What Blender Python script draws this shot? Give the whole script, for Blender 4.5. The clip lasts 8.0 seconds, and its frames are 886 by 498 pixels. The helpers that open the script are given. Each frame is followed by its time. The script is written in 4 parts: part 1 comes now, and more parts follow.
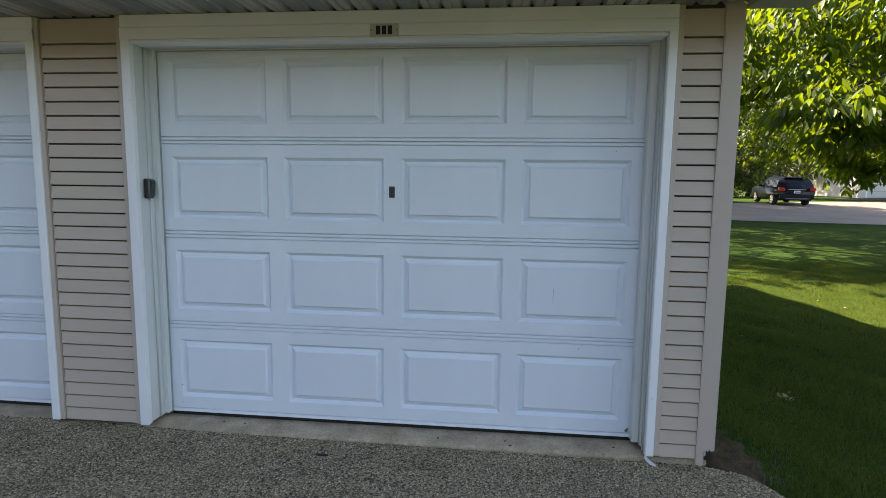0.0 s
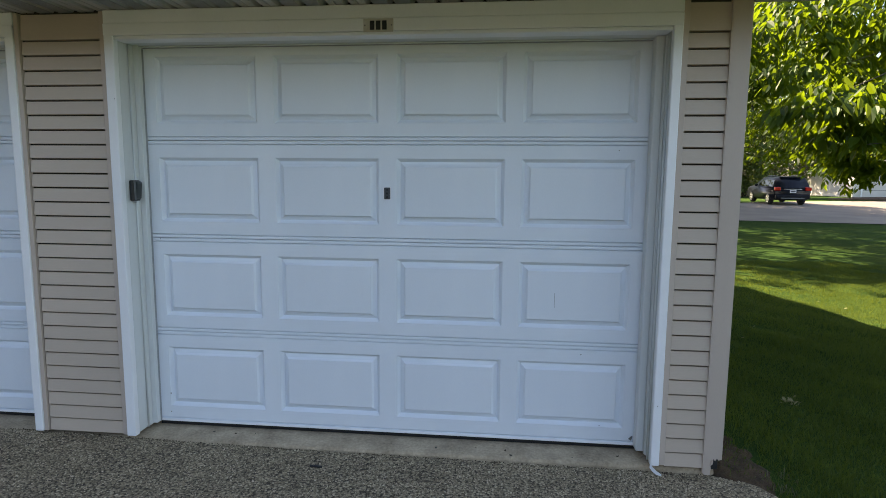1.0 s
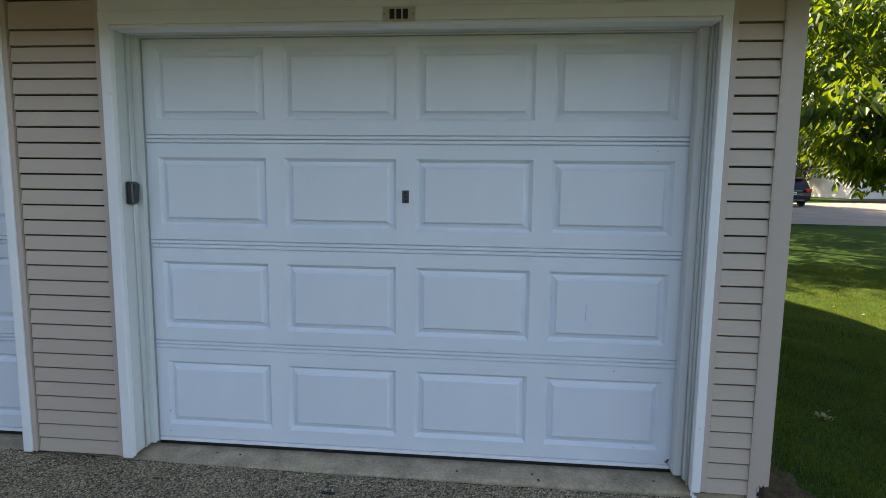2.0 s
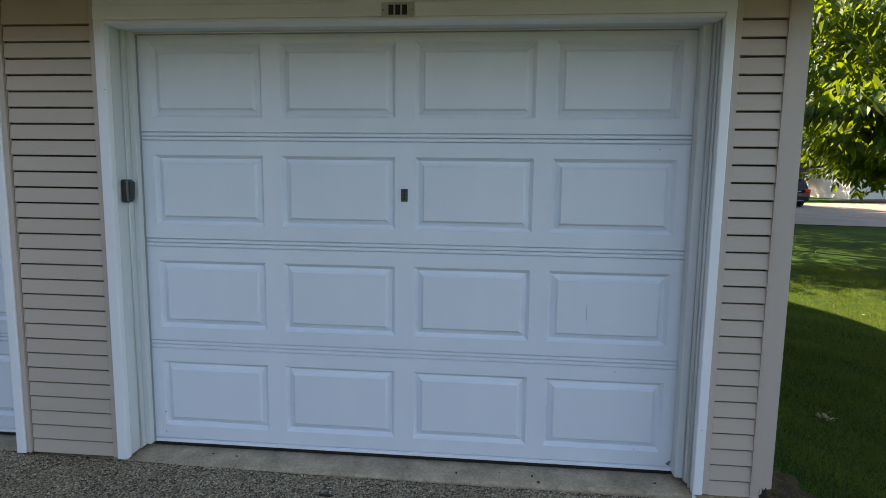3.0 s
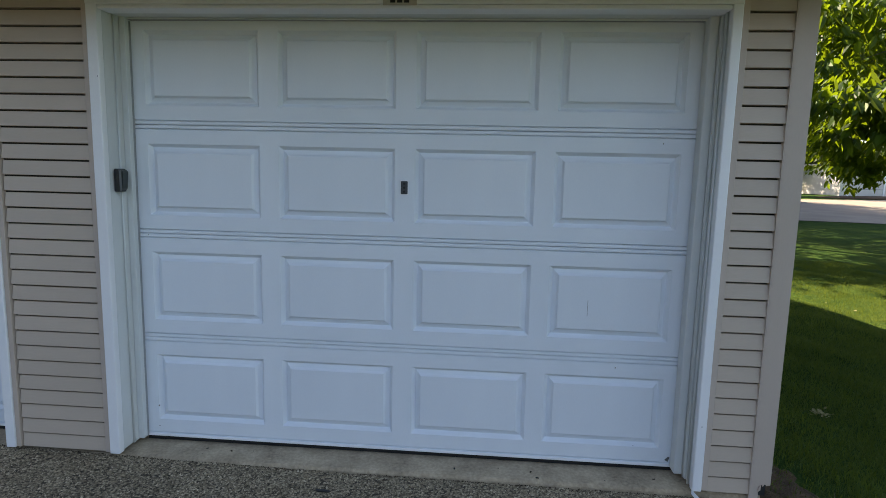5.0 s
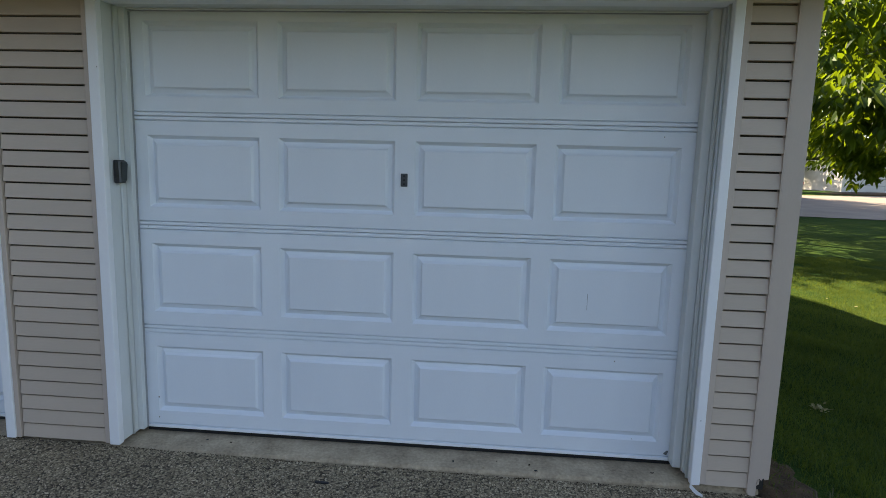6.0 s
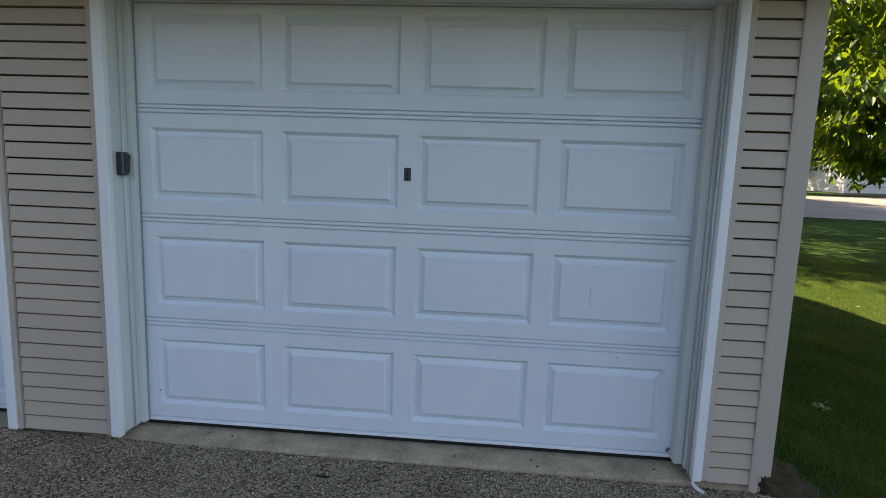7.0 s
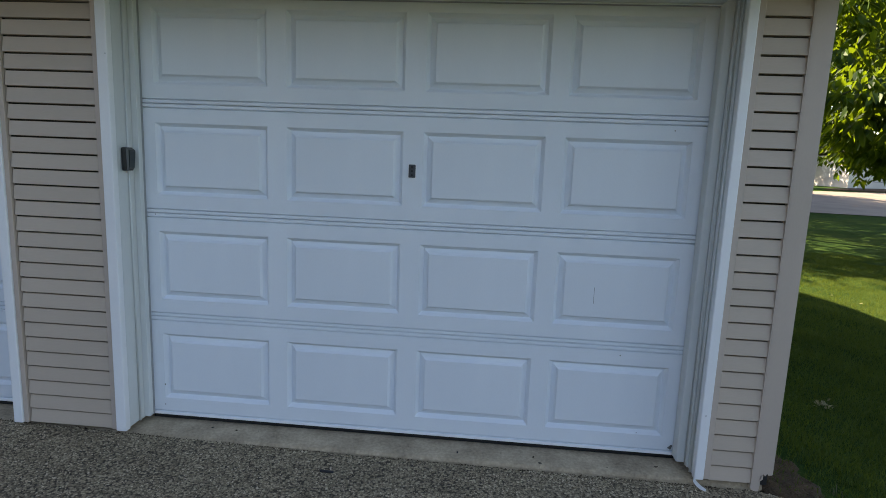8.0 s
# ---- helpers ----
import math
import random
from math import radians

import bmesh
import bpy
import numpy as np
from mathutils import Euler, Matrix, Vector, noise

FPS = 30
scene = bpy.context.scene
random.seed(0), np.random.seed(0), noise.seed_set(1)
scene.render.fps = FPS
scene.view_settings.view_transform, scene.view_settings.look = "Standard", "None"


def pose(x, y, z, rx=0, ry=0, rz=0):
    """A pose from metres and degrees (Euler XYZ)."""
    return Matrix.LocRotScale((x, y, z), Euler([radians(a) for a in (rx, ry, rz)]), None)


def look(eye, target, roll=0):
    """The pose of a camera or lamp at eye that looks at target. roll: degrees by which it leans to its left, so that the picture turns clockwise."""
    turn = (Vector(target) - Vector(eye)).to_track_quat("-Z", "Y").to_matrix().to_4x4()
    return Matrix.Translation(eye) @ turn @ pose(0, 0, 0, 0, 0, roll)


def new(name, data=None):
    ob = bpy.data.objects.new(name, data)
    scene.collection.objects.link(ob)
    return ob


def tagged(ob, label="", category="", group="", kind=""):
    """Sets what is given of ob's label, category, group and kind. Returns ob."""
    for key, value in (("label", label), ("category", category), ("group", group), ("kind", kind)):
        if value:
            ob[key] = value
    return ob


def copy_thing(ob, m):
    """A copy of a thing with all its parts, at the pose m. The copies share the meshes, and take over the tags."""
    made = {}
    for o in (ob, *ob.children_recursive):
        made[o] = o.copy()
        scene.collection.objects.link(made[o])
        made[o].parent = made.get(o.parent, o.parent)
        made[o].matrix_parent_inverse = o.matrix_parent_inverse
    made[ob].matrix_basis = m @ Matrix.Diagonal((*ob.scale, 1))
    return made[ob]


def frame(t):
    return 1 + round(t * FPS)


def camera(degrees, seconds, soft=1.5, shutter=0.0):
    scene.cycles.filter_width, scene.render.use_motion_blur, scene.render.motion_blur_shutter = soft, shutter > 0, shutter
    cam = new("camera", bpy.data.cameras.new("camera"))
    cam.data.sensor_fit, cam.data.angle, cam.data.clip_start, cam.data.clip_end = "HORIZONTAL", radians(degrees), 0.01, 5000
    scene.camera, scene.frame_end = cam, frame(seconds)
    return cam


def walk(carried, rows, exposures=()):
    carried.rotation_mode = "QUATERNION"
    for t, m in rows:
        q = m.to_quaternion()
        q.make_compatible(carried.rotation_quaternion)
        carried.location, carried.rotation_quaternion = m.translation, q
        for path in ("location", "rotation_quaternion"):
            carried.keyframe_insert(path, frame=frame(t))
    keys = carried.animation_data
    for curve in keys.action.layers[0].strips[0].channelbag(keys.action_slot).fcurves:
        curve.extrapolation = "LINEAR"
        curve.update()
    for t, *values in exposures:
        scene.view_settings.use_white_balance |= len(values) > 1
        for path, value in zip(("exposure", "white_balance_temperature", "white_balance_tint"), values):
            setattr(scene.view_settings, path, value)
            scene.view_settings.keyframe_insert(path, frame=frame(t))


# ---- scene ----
cam = camera(75.6, 8.0, soft=0.75)
PATH = [
    (0, (1.953, -3.099, 1.405), (1.739, -1.125, 1.161), 0.7),
    (0.5, (1.978, -3.072, 1.398), (1.771, -1.097, 1.158), 0.7),
    (1, (1.936, -2.995, 1.404), (1.735, -1.02, 1.163), 0.5),
    (1.5, (1.818, -2.862, 1.414), (1.619, -0.886, 1.178), 0.5),
    (1.7, (1.790, -2.820, 1.415), (1.597, -0.843, 1.175), 0.6),
    (3, (1.779, -2.75, 1.407), (1.595, -0.773, 1.166), 0.8),
    (3.5, (1.768, -2.758, 1.413), (1.594, -0.781, 1.167), 0.9),
    (4, (1.752, -2.738, 1.409), (1.583, -0.762, 1.158), 1.0),
    (4.5, (1.734, -2.722, 1.406), (1.575, -0.745, 1.151), 1.2),
    (6, (1.743, -2.71, 1.396), (1.585, -0.737, 1.112), 1.6),
    (6.5, (1.731, -2.712, 1.382), (1.571, -0.738, 1.098), 1.8),
    (7, (1.734, -2.708, 1.376), (1.573, -0.735, 1.087), 2.0),
    (7.5, (1.729, -2.699, 1.384), (1.563, -0.729, 1.081), 2.2),
    (8, (1.723, -2.706, 1.397), (1.556, -0.738, 1.082), 2.3),
]
walk(cam, [(t, look(eye, target, roll)) for t, eye, target, roll in PATH], exposures=[(0, 2.54, 7700, 16), (3.5, 2.36, 7560, 16), (8, 2.28, 7480, 16)])

# ---- light: low clear sun from behind the building's far end, blue sky ----
SUN_TO = Vector((0.88, -0.78, -1.0)).normalized()
world = bpy.data.worlds.new("sky")
scene.world = world
world.use_nodes = True
sky = world.node_tree.nodes.new("ShaderNodeTexSky")
sky.sky_type, sky.sun_disc = "NISHITA", False
sky.sun_elevation, sky.sun_rotation = radians(40.4), math.atan2(-0.75, 0.66)
back = world.node_tree.nodes["Background"]
back.inputs["Strength"].default_value = 0.08
world.node_tree.links.new(sky.outputs[0], back.inputs["Color"])
lamp = bpy.data.lights.new("sun", "SUN")
lamp.energy, lamp.angle, lamp.color = 5.0, radians(0.53), (1.0, 0.90, 0.72)
sun = new("sun", lamp)
sun.matrix_world = look((-9, 4.3, 10), Vector((-9, 4.3, 10)) + SUN_TO)


# ---- materials ----
def nodes_of(name):
    m = bpy.data.materials.new(name)
    m.use_nodes = True
    t = m.node_tree
    return m, t, t.nodes, t.links, t.nodes["Principled BSDF"]


def surface(name, dark, light, scale=8.0, fine=120.0, rough=0.6, bump=0.1, bump_scale=None, metal=0.0, stretch=(1, 1, 1),
            vary=0.0, grain=0.25, distance=0.002):
    """Paint, metal, wood, stone: two tones mixed by a broad and a fine noise, the fine one as relief; vary: piece by piece."""
    m, t, n, l, p = nodes_of(name)
    co = n.new("ShaderNodeTexCoord")
    mp = n.new("ShaderNodeMapping")
    mp.inputs["Scale"].default_value = stretch
    l.new(co.outputs["Object"], mp.inputs["Vector"])
    a, b = n.new("ShaderNodeTexNoise"), n.new("ShaderNodeTexNoise")
    a.inputs["Scale"].default_value, b.inputs["Scale"].default_value = scale, fine
    a.inputs["Detail"].default_value, b.inputs["Detail"].default_value = 6, 3
    for q in (a, b):
        l.new(mp.outputs[0], q.inputs["Vector"])
    mixf = n.new("ShaderNodeMix")
    mixf.inputs[0].default_value = grain
    l.new(a.outputs[0], mixf.inputs[2]), l.new(b.outputs[0], mixf.inputs[3])
    r = n.new("ShaderNodeValToRGB")
    r.color_ramp.elements[0].position, r.color_ramp.elements[1].position = 0.3, 0.7
    r.color_ramp.elements[0].color, r.color_ramp.elements[1].color = (*dark, 1), (*light, 1)
    l.new(mixf.outputs[0], r.inputs[0])
    out = r.outputs[0]
    if vary:
        oi = n.new("ShaderNodeObjectInfo")
        mr = n.new("ShaderNodeMapRange")
        mr.inputs[3].default_value, mr.inputs[4].default_value = 1 - vary, 1 + vary
        l.new(oi.outputs["Random"], mr.inputs[0])
        hs = n.new("ShaderNodeHueSaturation")
        l.new(mr.outputs[0], hs.inputs["Value"]), l.new(out, hs.inputs["Color"])
        out = hs.outputs[0]
    l.new(out, p.inputs["Base Color"])
    p.inputs["Roughness"].default_value, p.inputs["Metallic"].default_value = rough, metal
    if bump:
        bu = n.new("ShaderNodeBump")
        bu.inputs["Strength"].default_value, bu.inputs["Distance"].default_value = bump, distance
        if bump_scale:
            c = n.new("ShaderNodeTexNoise")
            c.inputs["Scale"].default_value, c.inputs["Detail"].default_value = bump_scale, 4
            l.new(mp.outputs[0], c.inputs["Vector"])
            l.new(c.outputs[0], bu.inputs["Height"])
        else:
            l.new(b.outputs[0], bu.inputs["Height"])
        l.new(bu.outputs[0], p.inputs["Normal"])
    return m


def plain(name, colour, rough=0.5, metal=0.0):
    m, t, n, l, p = nodes_of(name)
    p.inputs["Base Color"].default_value = (*colour, 1)
    p.inputs["Roughness"].default_value, p.inputs["Metallic"].default_value = rough, metal
    return m


def leafy(name, dark, light, translucent=0.45, lit=(0.35, 0.45, 0.03), shine=0.5):
    """Leaf: a glossy skin over a translucent blade, tinted leaf by leaf."""
    m, t, n, l, p = nodes_of(name)
    g = n.new("ShaderNodeNewGeometry")
    r = n.new("ShaderNodeValToRGB")
    r.color_ramp.elements[0].color, r.color_ramp.elements[1].color = (*dark, 1), (*light, 1)
    l.new(g.outputs["Random Per Island"], r.inputs[0])
    l.new(r.outputs[0], p.inputs["Base Color"])
    p.inputs["Roughness"].default_value, p.inputs["Specular IOR Level"].default_value = 0.5, shine
    tr = n.new("ShaderNodeBsdfTranslucent")
    mx = n.new("ShaderNodeMix")
    mx.data_type = "RGBA"
    mx.inputs[0].default_value = 0.7
    mx.inputs[7].default_value = (*lit, 1)
    l.new(r.outputs[0], mx.inputs[6])
    l.new(mx.outputs[2], tr.inputs["Color"])
    sh = n.new("ShaderNodeMixShader")
    sh.inputs[0].default_value = translucent
    l.new(p.outputs[0], sh.inputs[1]), l.new(tr.outputs[0], sh.inputs[2])
    l.new(sh.outputs[0], n["Material Output"].inputs["Surface"])
    return m


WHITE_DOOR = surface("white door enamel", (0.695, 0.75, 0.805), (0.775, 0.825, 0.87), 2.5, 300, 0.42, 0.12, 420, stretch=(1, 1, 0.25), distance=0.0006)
WHITE_VINYL = surface("white vinyl trim", (0.78, 0.79, 0.80), (0.86, 0.87, 0.87), 3, 180, 0.4, 0.08, stretch=(1, 1, 0.4), distance=0.0008)
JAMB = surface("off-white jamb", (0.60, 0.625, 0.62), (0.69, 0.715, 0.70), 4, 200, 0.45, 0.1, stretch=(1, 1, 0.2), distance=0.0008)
SIDING = surface("beige vinyl siding", (0.470, 0.384, 0.306), (0.543, 0.446, 0.358), 5, 160, 0.5, 0.18, 90, stretch=(0.25, 1, 1.6), vary=0.035, distance=0.001)
BEIGE = surface("beige vinyl post", (0.46, 0.380, 0.318), (0.53, 0.440, 0.368), 4, 150, 0.5, 0.1, stretch=(1, 1, 0.3), distance=0.001)
# shade put into the colour, so gaps between and beside siding boards stay dark
GAP_SHADE = surface("shade-dark wall behind siding", (0.05, 0.042, 0.035), (0.08, 0.068, 0.056), 6, 80, 0.9, 0.2)
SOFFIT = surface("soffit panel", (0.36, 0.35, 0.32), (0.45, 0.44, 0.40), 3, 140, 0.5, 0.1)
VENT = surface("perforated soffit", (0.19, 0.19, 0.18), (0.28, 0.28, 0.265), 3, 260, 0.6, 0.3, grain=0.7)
# grey for the strips that draw the shaded gap round the door
GAP_GREY = surface("grey gap shade", (0.27, 0.28, 0.29), (0.35, 0.36, 0.37), 20, 200, 0.7, 0.2)
RUBBER = surface("black rubber seal", (0.004, 0.004, 0.0045), (0.010, 0.010, 0.010), 20, 200, 0.7, 0.2)
BLACK = surface("black plastic", (0.012, 0.013, 0.014), (0.025, 0.026, 0.027), 30, 300, 0.35, 0.1)
GREY_PLASTIC = surface("grey plastic", (0.10, 0.11, 0.11), (0.14, 0.15, 0.15), 30, 300, 0.4, 0.1)
COVER = surface("dark green-grey plastic", (0.020, 0.026, 0.024), (0.032, 0.040, 0.037), 30, 300, 0.35, 0.1)
SLATE = surface("slate grey plastic", (0.040, 0.046, 0.055), (0.058, 0.066, 0.076), 30, 300, 0.45, 0.1)
CHROME = plain("brushed metal", (0.55, 0.55, 0.55), 0.3, 1.0)
PLAQUE = surface("tan plaque", (0.46, 0.43, 0.37), (0.56, 0.53, 0.46), 40, 300, 0.6, 0.1)
INK = plain("black figures", (0.012, 0.012, 0.013), 0.6)
CONCRETE = surface("worn concrete", (0.21, 0.160, 0.105), (0.56, 0.455, 0.315), 7, 70, 0.9, 0.8, 120, grain=0.4, distance=0.005)
SHINGLE = surface("roof shingle", (0.08, 0.075, 0.07), (0.16, 0.15, 0.14), 6, 60, 0.9, 0.5)
BARK = surface("tree bark", (0.03, 0.024, 0.018), (0.08, 0.065, 0.05), 6, 40, 0.9, 0.8, stretch=(1, 1, 0.25), distance=0.02)
SOIL = surface("brown soil", (0.026, 0.014, 0.005), (0.080, 0.046, 0.019), 14, 90, 1.0, 0.8, distance=0.02)
ROAD = surface("road asphalt", (0.185, 0.155, 0.130), (0.27, 0.228, 0.190), 0.6, 30, 0.9, 0.3, distance=0.005)
ROAD.node_tree.nodes["Principled BSDF"].inputs["Specular IOR Level"].default_value = 0.08
FAR_WHITE = surface("white painted wall", (0.52, 0.49, 0.46), (0.62, 0.59, 0.56), 1, 30, 0.6, 0.1)
LEAF = leafy("tree leaf", (0.010, 0.032, 0.007), (0.048, 0.095, 0.014), 0.42, (0.27, 0.37, 0.010), 0.2)
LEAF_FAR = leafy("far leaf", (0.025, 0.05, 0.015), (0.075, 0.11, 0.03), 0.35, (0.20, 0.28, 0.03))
# leaf of the added unseen trees, kept dark to bounce little green light
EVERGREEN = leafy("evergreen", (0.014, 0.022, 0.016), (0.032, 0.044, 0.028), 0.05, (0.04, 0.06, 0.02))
CONIFER = leafy("conifer needle", (0.06, 0.07, 0.03), (0.16, 0.15, 0.07), 0.2, (0.25, 0.25, 0.08))
BLADE = leafy("grass blade", (0.014, 0.038, 0.013), (0.046, 0.080, 0.025), 0.36, (0.24, 0.30, 0.030), 0.06)
STRAW = leafy("dry straw", (0.035, 0.038, 0.014), (0.09, 0.085, 0.038), 0.2, (0.2, 0.18, 0.08))
DRY = leafy("dry leaf", (0.14, 0.14, 0.06), (0.34, 0.32, 0.17), 0.2, (0.4, 0.35, 0.15))
CAR_PAINT = plain("dark blue car paint", (0.006, 0.008, 0.014), 0.3)
CAR_PAINT.node_tree.nodes["Principled BSDF"].inputs["Specular IOR Level"].default_value = 0.25
CAR_GLASS = plain("dark car glass", (0.010, 0.012, 0.014), 0.04)
CAR_GLASS.node_tree.nodes["Principled BSDF"].inputs["Specular IOR Level"].default_value = 0.08
TYRE = surface("tyre rubber", (0.012, 0.012, 0.012), (0.03, 0.03, 0.03), 20, 100, 0.85, 0.2)
RIM = plain("alloy rim", (0.62, 0.62, 0.63), 0.3, 0.9)
RED_LENS = plain("red lens", (0.45, 0.02, 0.015), 0.12)
PLATE_WHITE = plain("plate", (0.7, 0.7, 0.7), 0.5)


def lawn_material():
    m, t, n, l, p = nodes_of("mown grass")
    co = n.new("ShaderNodeTexCoord")
    sets = []
    for s, d in ((0.35, 4), (3.0, 6), (70.0, 3)):
        q = n.new("ShaderNodeTexNoise")
        q.inputs["Scale"].default_value, q.inputs["Detail"].default_value = s, d
        l.new(co.outputs["Object"], q.inputs["Vector"])
        sets.append(q)
    a = n.new("ShaderNodeMix")
    a.inputs[0].default_value = 0.5
    l.new(sets[0].outputs[0], a.inputs[2]), l.new(sets[1].outputs[0], a.inputs[3])
    b = n.new("ShaderNodeMix")
    b.inputs[0].default_value = 0.45
    l.new(a.outputs[0], b.inputs[2]), l.new(sets[2].outputs[0], b.inputs[3])
    r = n.new("ShaderNodeValToRGB")
    e = r.color_ramp.elements
    e[0].position, e[0].color = 0.33, (0.010, 0.028, 0.009, 1)
    e[1].position, e[1].color = 0.68, (0.074, 0.098, 0.020, 1)
    k = r.color_ramp.elements.new(0.5)
    k.color = (0.026, 0.054, 0.013, 1)
    l.new(b.outputs[0], r.inputs[0])
    l.new(r.outputs[0], p.inputs["Base Color"])
    p.inputs["Roughness"].default_value, p.inputs["Specular IOR Level"].default_value = 1.0, 0.02
    bu = n.new("ShaderNodeBump")
    bu.inputs["Strength"].default_value, bu.inputs["Distance"].default_value = 0.6, 0.03
    l.new(sets[2].outputs[0], bu.inputs["Height"]), l.new(bu.outputs[0], p.inputs["Normal"])
    return m


def chip_material(name, gap, tones):
    """Stone chips in dark binder: every cell its own grey, edges sunk."""
    m, t, n, l, p = nodes_of(name)
    co = n.new("ShaderNodeTexCoord")
    v = n.new("ShaderNodeTexVoronoi")
    v.inputs["Scale"].default_value = 78
    l.new(co.outputs["Object"], v.inputs["Vector"])
    r = n.new("ShaderNodeValToRGB")
    e = r.color_ramp.elements
    e[0].position, e[0].color = 0.0, (*tones[0], 1)
    e[1].position, e[1].color = 1.0, (*tones[2], 1)
    k = e.new(0.6)
    k.color = (*tones[1], 1)
    l.new(v.outputs["Color"], r.inputs[0])
    d = n.new("ShaderNodeValToRGB")
    d.color_ramp.elements[0].position, d.color_ramp.elements[1].position = 0.35, 0.75
    l.new(v.outputs["Distance"], d.inputs[0])
    big = n.new("ShaderNodeTexNoise")
    big.inputs["Scale"].default_value, big.inputs["Detail"].default_value = 3, 5
    l.new(co.outputs["Object"], big.inputs["Vector"])
    mx = n.new("ShaderNodeMix")
    mx.data_type = "RGBA"
    mx.inputs[7].default_value = (*gap, 1)
    l.new(d.outputs[0], mx.inputs[0]), l.new(r.outputs[0], mx.inputs[6])
    hs = n.new("ShaderNodeHueSaturation")
    mr = n.new("ShaderNodeMapRange")
    mr.inputs[1].default_value, mr.inputs[2].default_value, mr.inputs[3].default_value, mr.inputs[4].default_value = 0.3, 0.7, 0.8, 1.15
    l.new(big.outputs[0], mr.inputs[0]), l.new(mr.outputs[0], hs.inputs["Value"]), l.new(mx.outputs[2], hs.inputs["Color"])
    l.new(hs.outputs[0], p.inputs["Base Color"])
    p.inputs["Roughness"].default_value = 0.85
    bu = n.new("ShaderNodeBump")
    bu.invert = True
    bu.inputs["Strength"].default_value, bu.inputs["Distance"].default_value = 0.9, 0.006
    l.new(v.outputs["Distance"], bu.inputs["Height"]), l.new(bu.outputs[0], p.inputs["Normal"])
    return m


def pebble_material():
    m, t, n, l, p = nodes_of("stone chip")
    g = n.new("ShaderNodeNewGeometry")
    r = n.new("ShaderNodeValToRGB")
    e = r.color_ramp.elements
    e[0].position, e[0].color = 0.0, (0.094, 0.071, 0.041, 1)
    e[1].position, e[1].color = 1.0, (0.58, 0.485, 0.345, 1)
    for pos, c in ((0.45, (0.265, 0.212, 0.136, 1)), (0.85, (0.41, 0.332, 0.218, 1))):
        k = e.new(pos)
        k.color = c
    l.new(g.outputs["Random Per Island"], r.inputs[0])
    l.new(r.outputs[0], p.inputs["Base Color"])
    p.inputs["Roughness"].default_value = 0.8
    return m


GRASS = lawn_material()
ASPHALT = chip_material("chip asphalt", (0.048, 0.034, 0.018), ((0.155, 0.120, 0.072), (0.31, 0.243, 0.150), (0.55, 0.455, 0.305)))
CHIP = pebble_material()


# ---- mesh helpers ----
def mesh_of(name, bm, material):
    me = bpy.data.meshes.new(name)
    bm.to_mesh(me)
    bm.free()
    me.materials.append(material)
    return me


def part(name, bm, material, parent=None, label="", smooth=False):
    ob = new(name, mesh_of(name, bm, material))
    if smooth:
        ob.data.polygons.foreach_set("use_smooth", [True] * len(ob.data.polygons))
    ob.parent = parent
    if label:
        tagged(ob, label)
    return ob


def arrays(name, verts, faces, material, parent=None, smooth=False):
    me = bpy.data.meshes.new(name)
    me.from_pydata(np.asarray(verts).tolist(), [], np.asarray(faces).tolist() if isinstance(faces, np.ndarray) else faces)
    me.update()
    me.materials.append(material)
    if smooth:
        me.polygons.foreach_set("use_smooth", [True] * len(me.polygons))
    ob = new(name, me)
    ob.parent = parent
    return ob


def empty(name, at=(0, 0, 0), turn=0.0):
    ob = new(name)
    ob.matrix_world = pose(*at, 0, 0, turn)
    ob.empty_display_size = 0.1
    return ob


def box(x0, x1, y0, y1, z0, z1, bevel=0.0, bm=None, seg=2):
    own = bmesh.new()
    bmesh.ops.create_cube(own, size=1.0, matrix=Matrix.Translation(((x0 + x1) / 2, (y0 + y1) / 2, (z0 + z1) / 2)) @ Matrix.Diagonal((x1 - x0, y1 - y0, z1 - z0, 1)))
    if bevel:
        bmesh.ops.bevel(own, geom=own.edges[:], offset=bevel, segments=seg, affect="EDGES", profile=0.5)
    return add_to(bm, own)


def add_to(bm, own):
    if bm is None:
        return own
    me = bpy.data.meshes.new("join")
    own.to_mesh(me)
    own.free()
    bm.from_mesh(me)
    bpy.data.meshes.remove(me)
    return bm


def prism(profile, axis, c0, c1, bm=None):
    """A polygon carried along an axis. x: (y, z); y: (x, z); z: (x, y)."""
    own = bmesh.new()
    put = {"x": lambda a, b, c: (c, a, b), "y": lambda a, b, c: (a, c, b), "z": lambda a, b, c: (a, b, c)}[axis]
    v0 = [own.verts.new(put(a, b, c0)) for a, b in profile]
    v1 = [own.verts.new(put(a, b, c1)) for a, b in profile]
    own.faces.new(v0), own.faces.new(v1[::-1])
    for i in range(len(profile)):
        j = (i + 1) % len(profile)
        own.faces.new((v0[j], v0[i], v1[i], v1[j]))
    bmesh.ops.recalc_face_normals(own, faces=own.faces[:])
    return add_to(bm, own)


def tube(points, radii, sides=8, bm=None):
    own = bmesh.new()
    rings = []
    for i, p in enumerate(points):
        p = Vector(p)
        d = (Vector(points[min(i + 1, len(points) - 1)]) - Vector(points[max(i - 1, 0)])).normalized()
        u = d.orthogonal().normalized()
        w = d.cross(u)
        rings.append([own.verts.new(p + radii[i] * (math.cos(a) * u + math.sin(a) * w)) for a in [2 * math.pi * k / sides for k in range(sides)]])
    for a, b in zip(rings, rings[1:]):
        for k in range(sides):
            own.faces.new((a[k], a[(k + 1) % sides], b[(k + 1) % sides], b[k]))
    own.faces.new(rings[0][::-1]), own.faces.new(rings[-1])
    bmesh.ops.recalc_face_normals(own, faces=own.faces[:])
    return add_to(bm, own)


